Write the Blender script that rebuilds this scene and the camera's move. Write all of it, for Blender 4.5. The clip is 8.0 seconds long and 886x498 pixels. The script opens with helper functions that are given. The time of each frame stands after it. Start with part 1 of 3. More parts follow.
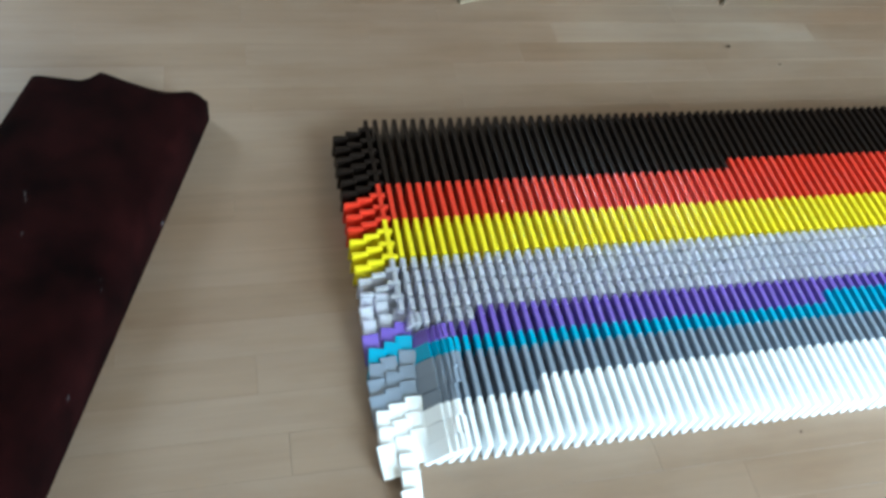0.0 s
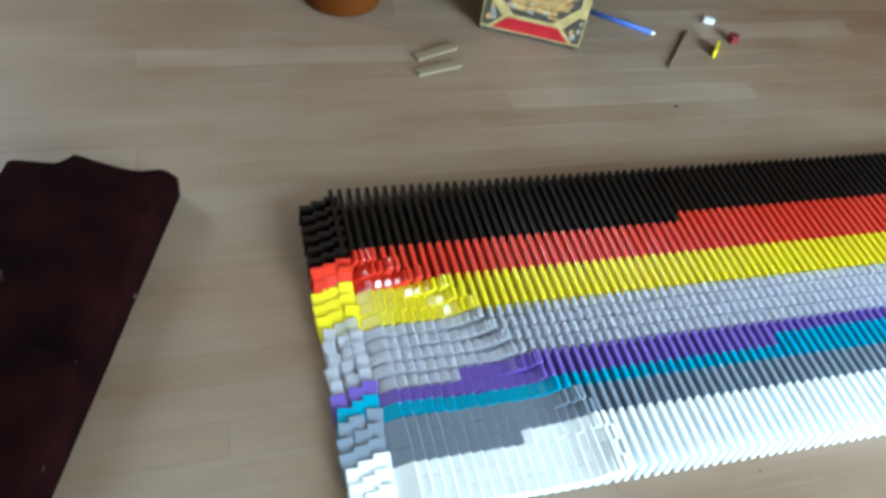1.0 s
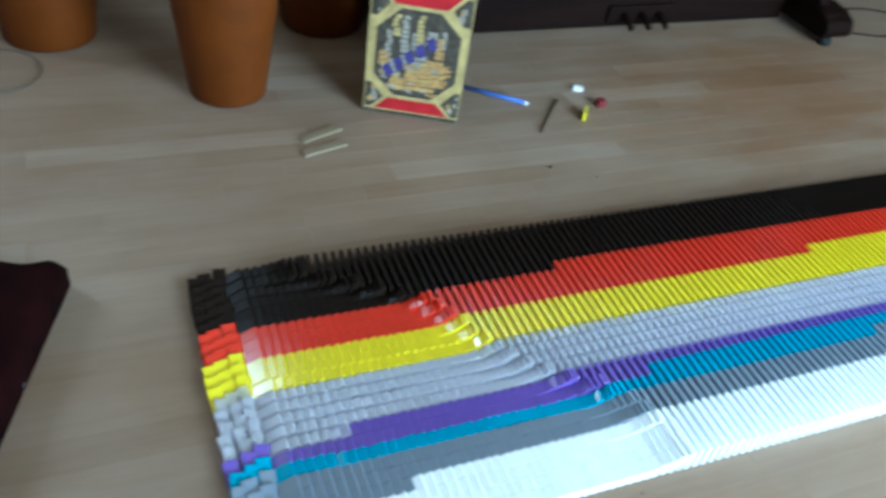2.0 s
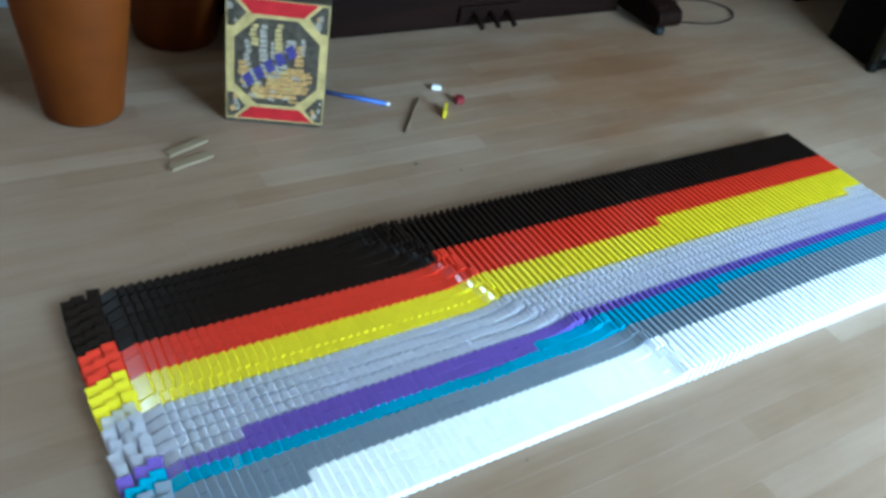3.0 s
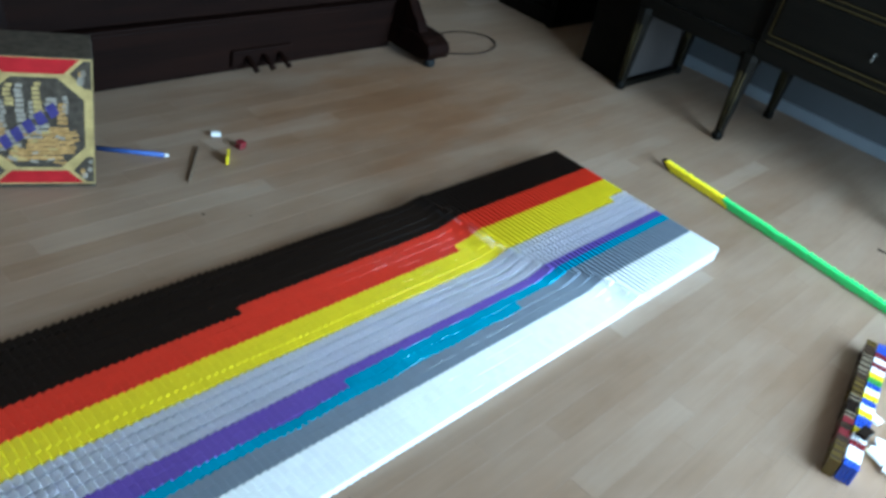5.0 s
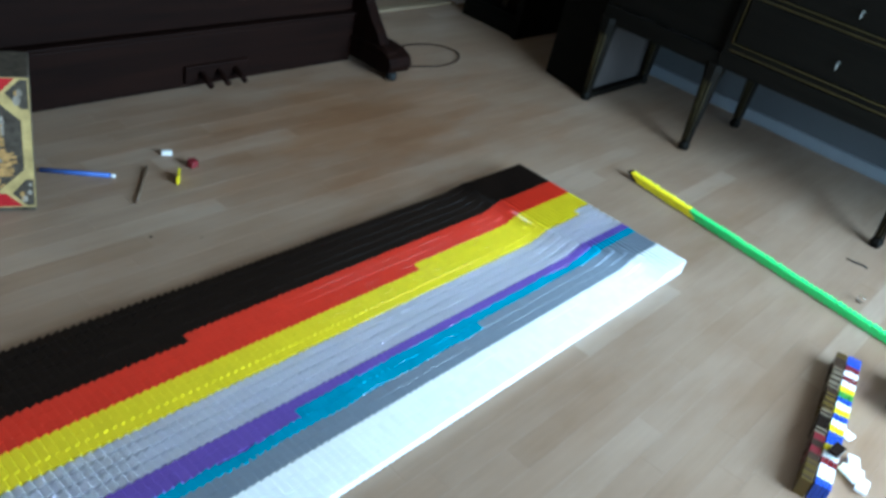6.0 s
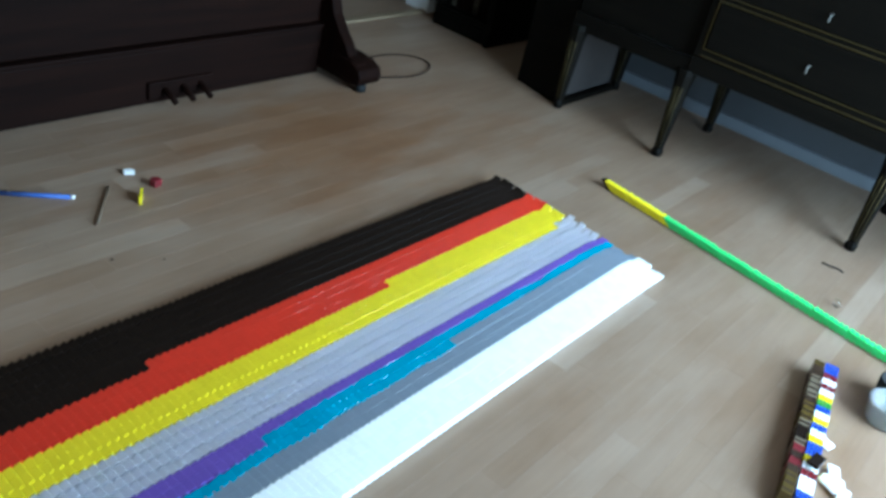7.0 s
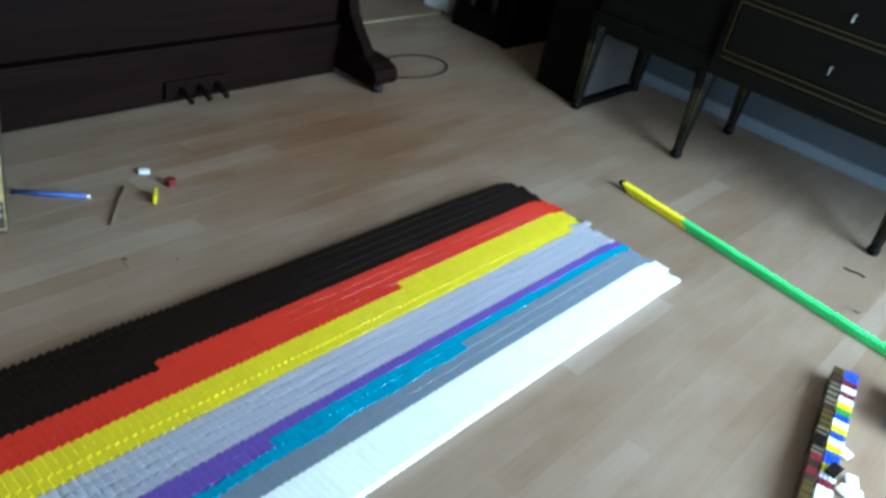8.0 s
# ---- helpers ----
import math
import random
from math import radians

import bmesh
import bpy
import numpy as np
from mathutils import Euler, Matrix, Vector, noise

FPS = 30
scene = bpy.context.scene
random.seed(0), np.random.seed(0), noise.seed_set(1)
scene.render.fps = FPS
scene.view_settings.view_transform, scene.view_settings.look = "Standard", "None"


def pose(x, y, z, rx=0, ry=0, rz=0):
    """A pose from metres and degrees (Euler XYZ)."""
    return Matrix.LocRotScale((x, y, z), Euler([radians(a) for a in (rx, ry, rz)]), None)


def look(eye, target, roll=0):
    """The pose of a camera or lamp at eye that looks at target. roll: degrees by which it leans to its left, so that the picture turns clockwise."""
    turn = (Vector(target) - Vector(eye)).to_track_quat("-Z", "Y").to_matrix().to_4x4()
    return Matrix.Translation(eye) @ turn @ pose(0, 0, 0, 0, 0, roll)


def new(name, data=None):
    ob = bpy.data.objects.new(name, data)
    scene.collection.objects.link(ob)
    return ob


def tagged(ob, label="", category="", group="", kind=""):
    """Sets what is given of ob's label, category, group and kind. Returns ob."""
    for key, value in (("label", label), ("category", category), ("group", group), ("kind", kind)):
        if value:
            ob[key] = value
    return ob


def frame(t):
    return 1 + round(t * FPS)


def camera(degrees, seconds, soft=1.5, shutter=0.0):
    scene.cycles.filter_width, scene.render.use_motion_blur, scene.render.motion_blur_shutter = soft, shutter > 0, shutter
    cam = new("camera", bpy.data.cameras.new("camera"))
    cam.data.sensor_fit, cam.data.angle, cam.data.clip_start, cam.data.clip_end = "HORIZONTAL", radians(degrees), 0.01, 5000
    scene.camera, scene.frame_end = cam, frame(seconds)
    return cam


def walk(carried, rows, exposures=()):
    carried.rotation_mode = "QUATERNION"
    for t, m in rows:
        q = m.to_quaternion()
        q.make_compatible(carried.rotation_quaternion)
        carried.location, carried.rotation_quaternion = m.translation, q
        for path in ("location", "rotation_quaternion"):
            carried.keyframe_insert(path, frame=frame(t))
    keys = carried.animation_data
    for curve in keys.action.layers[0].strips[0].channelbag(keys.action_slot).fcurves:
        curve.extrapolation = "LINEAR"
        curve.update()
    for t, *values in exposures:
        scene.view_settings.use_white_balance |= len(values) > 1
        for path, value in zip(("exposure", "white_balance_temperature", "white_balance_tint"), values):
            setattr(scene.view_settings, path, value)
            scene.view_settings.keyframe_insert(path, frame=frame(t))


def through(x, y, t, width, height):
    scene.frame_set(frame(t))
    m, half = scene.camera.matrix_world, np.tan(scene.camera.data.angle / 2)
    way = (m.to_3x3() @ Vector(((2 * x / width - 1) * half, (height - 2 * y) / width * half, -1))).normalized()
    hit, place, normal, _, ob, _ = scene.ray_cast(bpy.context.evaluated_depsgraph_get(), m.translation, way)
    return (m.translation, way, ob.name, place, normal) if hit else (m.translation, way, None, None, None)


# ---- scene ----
cam = camera(56.3, 8.0, soft=3.3, shutter=0.5)
PATH = [
    (0, (-2.348, -0.433, 1.132), (-1.874, 0.704, -0.443), 14.4),
    (0.5, (-2.333, -0.443, 1.162), (-1.859, 0.729, -0.388), 12.9),
    (1, (-2.326, -0.484, 1.178), (-1.805, 0.768, -0.292), 11.9),
    (1.5, (-2.311, -0.53, 1.203), (-1.753, 0.792, -0.19), 11.4),
    (2, (-2.257, -0.606, 1.212), (-1.57, 0.751, -0.086), 9.8),
    (2.2, (-2.262, -0.628, 1.225), (-1.483, 0.691, -0.061), 11.8),
    (3.3, (-2.287, -0.665, 1.243), (-1.288, 0.545, 0.003), 11.6),
    (3.5, (-2.282, -0.668, 1.241), (-1.24, 0.51, 0.006), 12.5),
    (4, (-2.318, -0.677, 1.263), (-1.118, 0.404, 0.082), 13.8),
    (4.5, (-2.315, -0.673, 1.267), (-1.028, 0.352, 0.129), 14.3),
    (5, (-2.285, -0.671, 1.263), (-0.941, 0.322, 0.164), 14.4),
    (5.2, (-2.266, -0.667, 1.258), (-0.909, 0.319, 0.168), 14.3),
    (6.3, (-2.176, -0.661, 1.249), (-0.777, 0.302, 0.192), 14.1),
    (6.5, (-2.163, -0.661, 1.254), (-0.756, 0.296, 0.203), 14.0),
    (7, (-2.143, -0.65, 1.25), (-0.721, 0.294, 0.208), 13.5),
    (7.5, (-2.127, -0.647, 1.247), (-0.719, 0.31, 0.197), 13.3),
    (8, (-2.118, -0.655, 1.249), (-0.728, 0.326, 0.198), 13.1),
]
# the clip's camera darkens and cools its picture as it turns to the room
EXPOSURE = [(0.0, 2.48, 5900, 0), (1.5, 2.30, 5500, -3), (2.2, 2.18, 5150, -6), (3.5, 2.08, 5250, -3), (4.0, 1.93, 5300, -2), (4.5, 1.86, 5350, -1), (6.5, 1.85, 5300, -1), (8.0, 1.85, 5300, -1)]
walk(cam, [(t, look(eye, target, roll)) for t, eye, target, roll in PATH], EXPOSURE)

# ---- light ----
world = bpy.data.worlds.new("overcast_sky")
scene.world = world
world.use_nodes = True
wn = world.node_tree
sky = wn.nodes.new("ShaderNodeTexSky")
sky.sky_type = "NISHITA"
sky.sun_disc = False
sky.sun_elevation = radians(58)
sky.sun_rotation = radians(170)
wn.links.new(sky.outputs[0], wn.nodes["Background"].inputs[0])
wn.nodes["Background"].inputs[1].default_value = 0.12

sun_data = bpy.data.lights.new("sun", "SUN")
sun_data.energy = 0.8
sun_data.angle = radians(12)
sun_data.color = (1.0, 0.95, 0.88)
sun = new("sun", sun_data)
sun.matrix_world = look((0.6, -6, 9.6), (0, 0, 0))

WIN_X0, WIN_X1, WIN_Z0, WIN_Z1, SOUTH = -0.95, 1.15, 0.30, 2.30, -2.15
W2_X0, W2_X1, W2_Z0, W2_Z1 = -3.86, -3.41, 0.88, 1.68
win_data = bpy.data.lights.new("window_light", "AREA")
win_data.shape = "RECTANGLE"
win_data.size = WIN_X1 - WIN_X0
win_data.size_y = WIN_Z1 - WIN_Z0
win_data.energy = 84
win_data.color = (0.70, 0.87, 1.0)
win = new("window_light", win_data)
win2_data = bpy.data.lights.new("window_light", "AREA")
win2_data.shape = "RECTANGLE"
win2_data.size = W2_X1 - W2_X0
win2_data.size_y = W2_Z1 - W2_Z0
win2_data.energy = 9
win2_data.color = (0.76, 0.89, 1.0)
win2 = new("window_light", win2_data)
win2.matrix_world = look(((W2_X0 + W2_X1) / 2, 2.08, (W2_Z0 + W2_Z1) / 2), ((W2_X0 + W2_X1) / 2, 0, (W2_Z0 + W2_Z1) / 2))
win.matrix_world = look(((WIN_X0 + WIN_X1) / 2, SOUTH - 0.02, (WIN_Z0 + WIN_Z1) / 2), ((WIN_X0 + WIN_X1) / 2, 0, (WIN_Z0 + WIN_Z1) / 2))


# ---- materials ----
def nodes_of(name):
    m = bpy.data.materials.new(name)
    m.use_nodes = True
    nt = m.node_tree
    return m, nt, nt.nodes["Principled BSDF"]


def link(nt, a, b):
    nt.links.new(a, b)


def noise_tex(nt, scale, detail=4.0, rough=0.55, stretch=None, coord="Object"):
    tc = nt.nodes.new("ShaderNodeTexCoord")
    mp = nt.nodes.new("ShaderNodeMapping")
    link(nt, tc.outputs[coord], mp.inputs["Vector"])
    if stretch:
        mp.inputs["Scale"].default_value = stretch
    n = nt.nodes.new("ShaderNodeTexNoise")
    n.inputs["Scale"].default_value = scale
    n.inputs["Detail"].default_value = detail
    n.inputs["Roughness"].default_value = rough
    link(nt, mp.outputs[0], n.inputs["Vector"])
    return n


def ramp(nt, fac, stops):
    r = nt.nodes.new("ShaderNodeValToRGB")
    el = r.color_ramp.elements
    while len(el) < len(stops):
        el.new(0.5)
    for e, (pos, col) in zip(el, stops):
        e.position = pos
        e.color = (*col, 1)
    link(nt, fac, r.inputs[0])
    return r


def mix(nt, kind, fac, a, b):
    m = nt.nodes.new("ShaderNodeMix")
    m.data_type = "RGBA"
    m.blend_type = kind
    if isinstance(fac, (int, float)):
        m.inputs[0].default_value = fac
    else:
        link(nt, fac, m.inputs[0])
    for sock, v in ((m.inputs[6], a), (m.inputs[7], b)):
        if isinstance(v, tuple):
            sock.default_value = (*v, 1)
        else:
            link(nt, v, sock)
    return m.outputs[2]


def bump(nt, height, strength, dist, bsdf):
    b = nt.nodes.new("ShaderNodeBump")
    b.inputs["Strength"].default_value = strength
    b.inputs["Distance"].default_value = dist
    link(nt, height, b.inputs["Height"])
    link(nt, b.outputs[0], bsdf.inputs["Normal"])


def plain(name, col, rough=0.5, metal=0.0, vary=0.12, scale=30.0, relief=0.15, dist=0.001, stretch=None):
    """Painted, moulded or cast surface: colour with blotches, fine grain and relief."""
    m, nt, b = nodes_of(name)
    n = noise_tex(nt, scale, 5, 0.6, stretch)
    lo = tuple(max(0, c * (1 - vary)) for c in col)
    hi = tuple(min(1, c * (1 + vary)) for c in col)
    r = ramp(nt, n.outputs[0], [(0.3, lo), (0.7, hi)])
    link(nt, r.outputs[0], b.inputs["Base Color"])
    b.inputs["Roughness"].default_value = rough
    b.inputs["Metallic"].default_value = metal
    if relief:
        bump(nt, n.outputs[0], relief, dist, b)
    return m


def domino_plastic(name, col, rough=0.16, shine=0.5):
    """Moulded plastic, each piece a little different in shade, with handling smudges in the gloss."""
    m, nt, b = nodes_of(name)
    info = nt.nodes.new("ShaderNodeObjectInfo")
    lo = tuple(c * 0.94 for c in col)
    r = ramp(nt, info.outputs["Random"], [(0.0, lo), (1.0, col)])
    link(nt, r.outputs[0], b.inputs["Base Color"])
    n = noise_tex(nt, 60, 3)
    rr = nt.nodes.new("ShaderNodeMapRange")
    rr.inputs["To Min"].default_value = rough - 0.06
    rr.inputs["To Max"].default_value = rough + 0.07
    link(nt, n.outputs[0], rr.inputs[0])
    link(nt, rr.outputs[0], b.inputs["Roughness"])
    b.inputs["IOR"].default_value = 1.5
    b.inputs["Specular IOR Level"].default_value = shine
    return m


def clear_plastic(name, col, rough, through, cloudy=0.0, shine=0.5):
    m, nt, b = nodes_of(name)
    b.inputs["Specular IOR Level"].default_value = shine
    n = noise_tex(nt, 40, 3)
    r = ramp(nt, n.outputs[0], [(0.3, tuple(c * 0.95 for c in col)), (0.7, col)])
    link(nt, r.outputs[0], b.inputs["Base Color"])
    b.inputs["Roughness"].default_value = rough
    b.inputs["Transmission Weight"].default_value = through
    b.inputs["Subsurface Weight"].default_value = cloudy
    b.inputs["Subsurface Radius"].default_value = (1.0, 1.0, 1.0)
    b.inputs["Subsurface Scale"].default_value = 0.02
    b.inputs["IOR"].default_value = 1.47
    return m


def wood(name, dark, light, rough, scale=6.0, along="x", gloss_wear=0.1, coord="Object", shine=0.5):
    m, nt, b = nodes_of(name)
    b.inputs["Specular IOR Level"].default_value = shine
    st = {"x": (0.12, 2.2, 2.2), "y": (2.2, 0.12, 2.2), "z": (2.2, 2.2, 0.12)}[along]
    n = noise_tex(nt, scale * 3, 8, 0.65, st, coord)
    n2 = noise_tex(nt, scale * 0.35, 3, 0.5, None, coord)
    r = ramp(nt, n.outputs[0], [(0.32, dark), (0.68, light)])
    col = mix(nt, "MULTIPLY", 0.5, r.outputs[0], ramp(nt, n2.outputs[0], [(0.3, (0.6, 0.6, 0.6)), (0.7, (1, 1, 1))]).outputs[0])
    link(nt, col, b.inputs["Base Color"])
    rr = nt.nodes.new("ShaderNodeMapRange")
    rr.inputs["To Min"].default_value = rough - gloss_wear
    rr.inputs["To Max"].default_value = rough + gloss_wear
    link(nt, n2.outputs[0], rr.inputs[0])
    link(nt, rr.outputs[0], b.inputs["Roughness"])
    bump(nt, n.outputs[0], 0.12, 0.001, b)
    return m


def tex_world(nt, scale, stretch, detail):
    """Noise laid over the whole floor, across the strips."""
    geo = nt.nodes.new("ShaderNodeNewGeometry")
    mp = nt.nodes.new("ShaderNodeMapping")
    mp.inputs["Scale"].default_value = stretch
    link(nt, geo.outputs["Position"], mp.inputs["Vector"])
    n = nt.nodes.new("ShaderNodeTexNoise")
    n.inputs["Scale"].default_value = scale
    n.inputs["Detail"].default_value = detail
    n.inputs["Roughness"].default_value = 0.6
    link(nt, mp.outputs[0], n.inputs["Vector"])
    return n


def floor_wood(name, island):
    """Pale oak parquet strip: each strip its own shade, long grain, worn varnish."""
    m, nt, b = nodes_of(name)
    if island:
        rnd = nt.nodes.new("ShaderNodeNewGeometry").outputs["Random Per Island"]
    else:
        rnd = nt.nodes.new("ShaderNodeObjectInfo").outputs["Random"]
    tc = nt.nodes.new("ShaderNodeNewGeometry")
    shift = nt.nodes.new("ShaderNodeVectorMath")
    shift.operation = "SCALE"
    comb = nt.nodes.new("ShaderNodeCombineXYZ")
    for i in range(3):
        link(nt, rnd, comb.inputs[i])
    link(nt, comb.outputs[0], shift.inputs[0])
    shift.inputs["Scale"].default_value = 37.0
    add = nt.nodes.new("ShaderNodeVectorMath")
    link(nt, tc.outputs["Position"], add.inputs[0])
    link(nt, shift.outputs[0], add.inputs[1])

    def tex(scale, stretch, detail):
        mp = nt.nodes.new("ShaderNodeMapping")
        mp.inputs["Scale"].default_value = stretch
        link(nt, add.outputs[0], mp.inputs["Vector"])
        n = nt.nodes.new("ShaderNodeTexNoise")
        n.inputs["Scale"].default_value = scale
        n.inputs["Detail"].default_value = detail
        n.inputs["Roughness"].default_value = 0.6
        link(nt, mp.outputs[0], n.inputs["Vector"])
        return n

    base = ramp(nt, rnd, [(0.0, (0.237, 0.163, 0.111)), (0.5, (0.247, 0.173, 0.121)), (0.93, (0.255, 0.181, 0.129)), (0.96, (0.290, 0.216, 0.162)), (1.0, (0.298, 0.224, 0.170))])
    grain = tex(26, (0.1, 2.4, 1), 8)
    broad = tex_world(nt, 1.7, (0.6, 1.4, 1), 4)
    blotch = tex_world(nt, 7.0, (0.5, 1.6, 1), 5)
    g = ramp(nt, grain.outputs[0], [(0.3, (0.92, 0.90, 0.88)), (0.62, (1.02, 1.015, 1.0))])
    col = mix(nt, "MULTIPLY", 1.0, base.outputs[0], g.outputs[0])
    col = mix(nt, "MULTIPLY", 0.7, col, ramp(nt, broad.outputs[0], [(0.36, (0.82, 0.72, 0.62)), (0.52, (0.98, 0.96, 0.94)), (0.66, (1.12, 1.13, 1.14))]).outputs[0])
    col = mix(nt, "MULTIPLY", 0.4, col, ramp(nt, blotch.outputs[0], [(0.36, (0.80, 0.72, 0.62)), (0.52, (1.0, 1.0, 1.0)), (0.68, (1.12, 1.12, 1.12))]).outputs[0])
    # a long ragged patch before the piano is browner and darker
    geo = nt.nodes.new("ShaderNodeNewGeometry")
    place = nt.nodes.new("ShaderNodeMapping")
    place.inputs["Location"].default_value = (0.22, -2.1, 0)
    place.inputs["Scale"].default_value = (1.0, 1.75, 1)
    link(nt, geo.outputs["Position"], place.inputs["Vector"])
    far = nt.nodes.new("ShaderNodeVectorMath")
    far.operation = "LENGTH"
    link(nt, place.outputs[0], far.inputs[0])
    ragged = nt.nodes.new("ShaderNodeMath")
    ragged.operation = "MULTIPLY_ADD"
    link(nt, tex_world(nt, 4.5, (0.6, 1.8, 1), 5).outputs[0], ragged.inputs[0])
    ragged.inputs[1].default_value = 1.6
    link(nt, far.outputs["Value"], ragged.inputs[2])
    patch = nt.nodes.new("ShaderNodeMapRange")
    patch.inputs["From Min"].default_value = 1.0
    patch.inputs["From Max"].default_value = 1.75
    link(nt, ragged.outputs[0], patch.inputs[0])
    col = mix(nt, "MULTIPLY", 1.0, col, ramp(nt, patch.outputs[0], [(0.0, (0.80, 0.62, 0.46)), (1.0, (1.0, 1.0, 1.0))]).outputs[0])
    link(nt, col, b.inputs["Base Color"])
    wear = tex_world(nt, 5, (0.6, 1.2, 1), 6)
    rr = nt.nodes.new("ShaderNodeMapRange")
    rr.inputs["To Min"].default_value = 0.40
    rr.inputs["To Max"].default_value = 0.62
    link(nt, wear.outputs[0], rr.inputs[0])
    link(nt, rr.outputs[0], b.inputs["Roughness"])
    bump(nt, grain.outputs[0], 0.08, 0.0006, b)
    return m


M = {
    "white": domino_plastic("domino_white", (0.90, 0.92, 0.93)),
    "grey": domino_plastic("domino_grey", (0.20, 0.235, 0.29)),
    "teal": domino_plastic("domino_teal", (0.015, 0.30, 0.46)),
    "purple": domino_plastic("domino_purple", (0.15, 0.088, 0.38)),
    "clear": clear_plastic("domino_clear", (0.87, 0.85, 0.97), 0.5, 0.62, 1.0, 0.45),
    "yellow": domino_plastic("domino_yellow", (0.78, 0.64, 0.012)),
    "red": domino_plastic("domino_red", (0.64, 0.036, 0.016)),
    "black": domino_plastic("domino_black", (0.0135, 0.0088, 0.0067), 0.2, 0.08),
    "green": domino_plastic("domino_green", (0.10, 0.55, 0.14)),
    "blue": domino_plastic("domino_blue", (0.035, 0.075, 0.40)),
    "maroon": domino_plastic("domino_maroon", (0.16, 0.02, 0.025)),
    "brown": domino_plastic("domino_brown", (0.042, 0.025, 0.016)),
    "gold": domino_plastic("domino_gold", (0.085, 0.055, 0.013)),
    "taupe": domino_plastic("domino_taupe", (0.14, 0.11, 0.075)),
    "leaf": domino_plastic("domino_leaf_green", (0.08, 0.28, 0.05)),
}
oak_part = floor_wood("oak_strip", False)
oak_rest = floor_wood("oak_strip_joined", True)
subfloor = plain("subfloor", (0.08, 0.06, 0.045), 0.9)
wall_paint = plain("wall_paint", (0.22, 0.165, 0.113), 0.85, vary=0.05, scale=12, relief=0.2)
# east wall is white; its shade, and the trim's, is mixed into these colours
shaded_paint = plain("shaded_wall_paint", (0.062, 0.066, 0.074), 0.85, vary=0.05, scale=12, relief=0.2)
shaded_trim = plain("shaded_trim_paint", (0.17, 0.185, 0.21), 0.5, vary=0.04, scale=14)
white_paint = plain("white_paint", (0.78, 0.79, 0.80), 0.45, vary=0.04, scale=14)
ceiling_paint = plain("ceiling_paint", (0.40, 0.32, 0.235), 0.9, vary=0.04, scale=14)
mahogany = wood("mahogany", (0.004, 0.0015, 0.001), (0.0105, 0.0037, 0.0022), 0.65, shine=0.05)
mahogany_up = wood("mahogany_upright", (0.004, 0.0015, 0.001), (0.0105, 0.0037, 0.0022), 0.65, shine=0.05, along="z")
ebony = wood("ebonised_wood", (0.0028, 0.0022, 0.0015), (0.0062, 0.0048, 0.0033), 0.6, shine=0.06, along="y")
beige_board = plain("raw_board", (0.040, 0.032, 0.029), 0.75, vary=0.1, scale=25)
brass = plain("aged_brass", (0.080, 0.058, 0.021), 0.55, 0.8, vary=0.2, scale=60)
nickel = plain("nickel", (0.30, 0.29, 0.26), 0.4, 1.0, vary=0.1, scale=60)
terracotta = plain("orange_brown_card", (0.105, 0.025, 0.0025), 0.6, vary=0.15, scale=9, relief=0.2)
rim_brown = plain("rim_brown", (0.12, 0.05, 0.02), 0.6)
terracotta.node_tree.nodes["Principled BSDF"].inputs["Specular IOR Level"].default_value = 0.12


def linty_cloth(name, col):
    """Dark napped cloth with worn patches and sparse pale lint."""
    m = plain(name, col, 0.95, vary=0.7, scale=11, relief=0.6, dist=0.004)
    nt = m.node_tree
    bs = nt.nodes["Principled BSDF"]
    was = bs.inputs["Base Color"].links[0].from_socket
    v = noise_tex(nt, 30, 2, 0.5, (1.6, 0.6, 1))
    spot = ramp(nt, v.outputs[0], [(0.74, (0, 0, 0)), (0.80, (1, 1, 1))])
    link(nt, mix(nt, "MIX", spot.outputs[0], was, (0.12, 0.10, 0.10)), bs.inputs["Base Color"])
    bs.inputs["Specular IOR Level"].default_value = 0.04
    return m


maroon_cloth = linty_cloth("maroon_cloth", (0.0076, 0.0013, 0.0013))
card_dark = plain("printed_dark", (0.062, 0.050, 0.038), 0.5, vary=0.5, scale=45)
card_red = plain("printed_red", (0.36, 0.015, 0.02), 0.6, vary=0.2, scale=20)
card_cream = plain("printed_cream", (0.42, 0.31, 0.125), 0.5, vary=0.3, scale=30)
card_grey = plain("printed_grey", (0.30, 0.26, 0.21), 0.6, vary=0.35, scale=60)
card_tan = plain("printed_tan", (0.40, 0.235, 0.085), 0.5, vary=0.4, scale=60)
card_violet = plain("printed_violet", (0.055, 0.045, 0.16), 0.5, vary=0.2, scale=40)
for printed in (card_dark, card_red, card_cream, card_grey, card_tan, card_violet):
    printed.node_tree.nodes["Principled BSDF"].inputs["Specular IOR Level"].default_value = 0.15
pine = wood("pine", (0.20, 0.145, 0.085), (0.27, 0.20, 0.125), 0.6, scale=14)
pencil_blue = plain("pencil_blue", (0.055, 0.115, 0.38), 0.6, vary=0.1)
dark_rod = plain("dark_rod", (0.12, 0.082, 0.052), 0.45)
black_rubber = plain("black_rubber", (0.012, 0.012, 0.012), 0.6)
black_rubber.node_tree.nodes["Principled BSDF"].inputs["Specular IOR Level"].default_value = 0.12
glass = clear_plastic("glass", (0.97, 0.98, 0.98), 0.02, 1.0)
film_plastic = clear_plastic("plastic_film", (0.9, 0.92, 0.94), 0.15, 0.8)
cable_skin = plain("cable_skin", (0.028, 0.017, 0.012), 0.85)
cable_skin.node_tree.nodes["Principled BSDF"].inputs["Specular IOR Level"].default_value = 0.1
paper = plain("paper_white", (0.75, 0.76, 0.76), 0.7, vary=0.05)


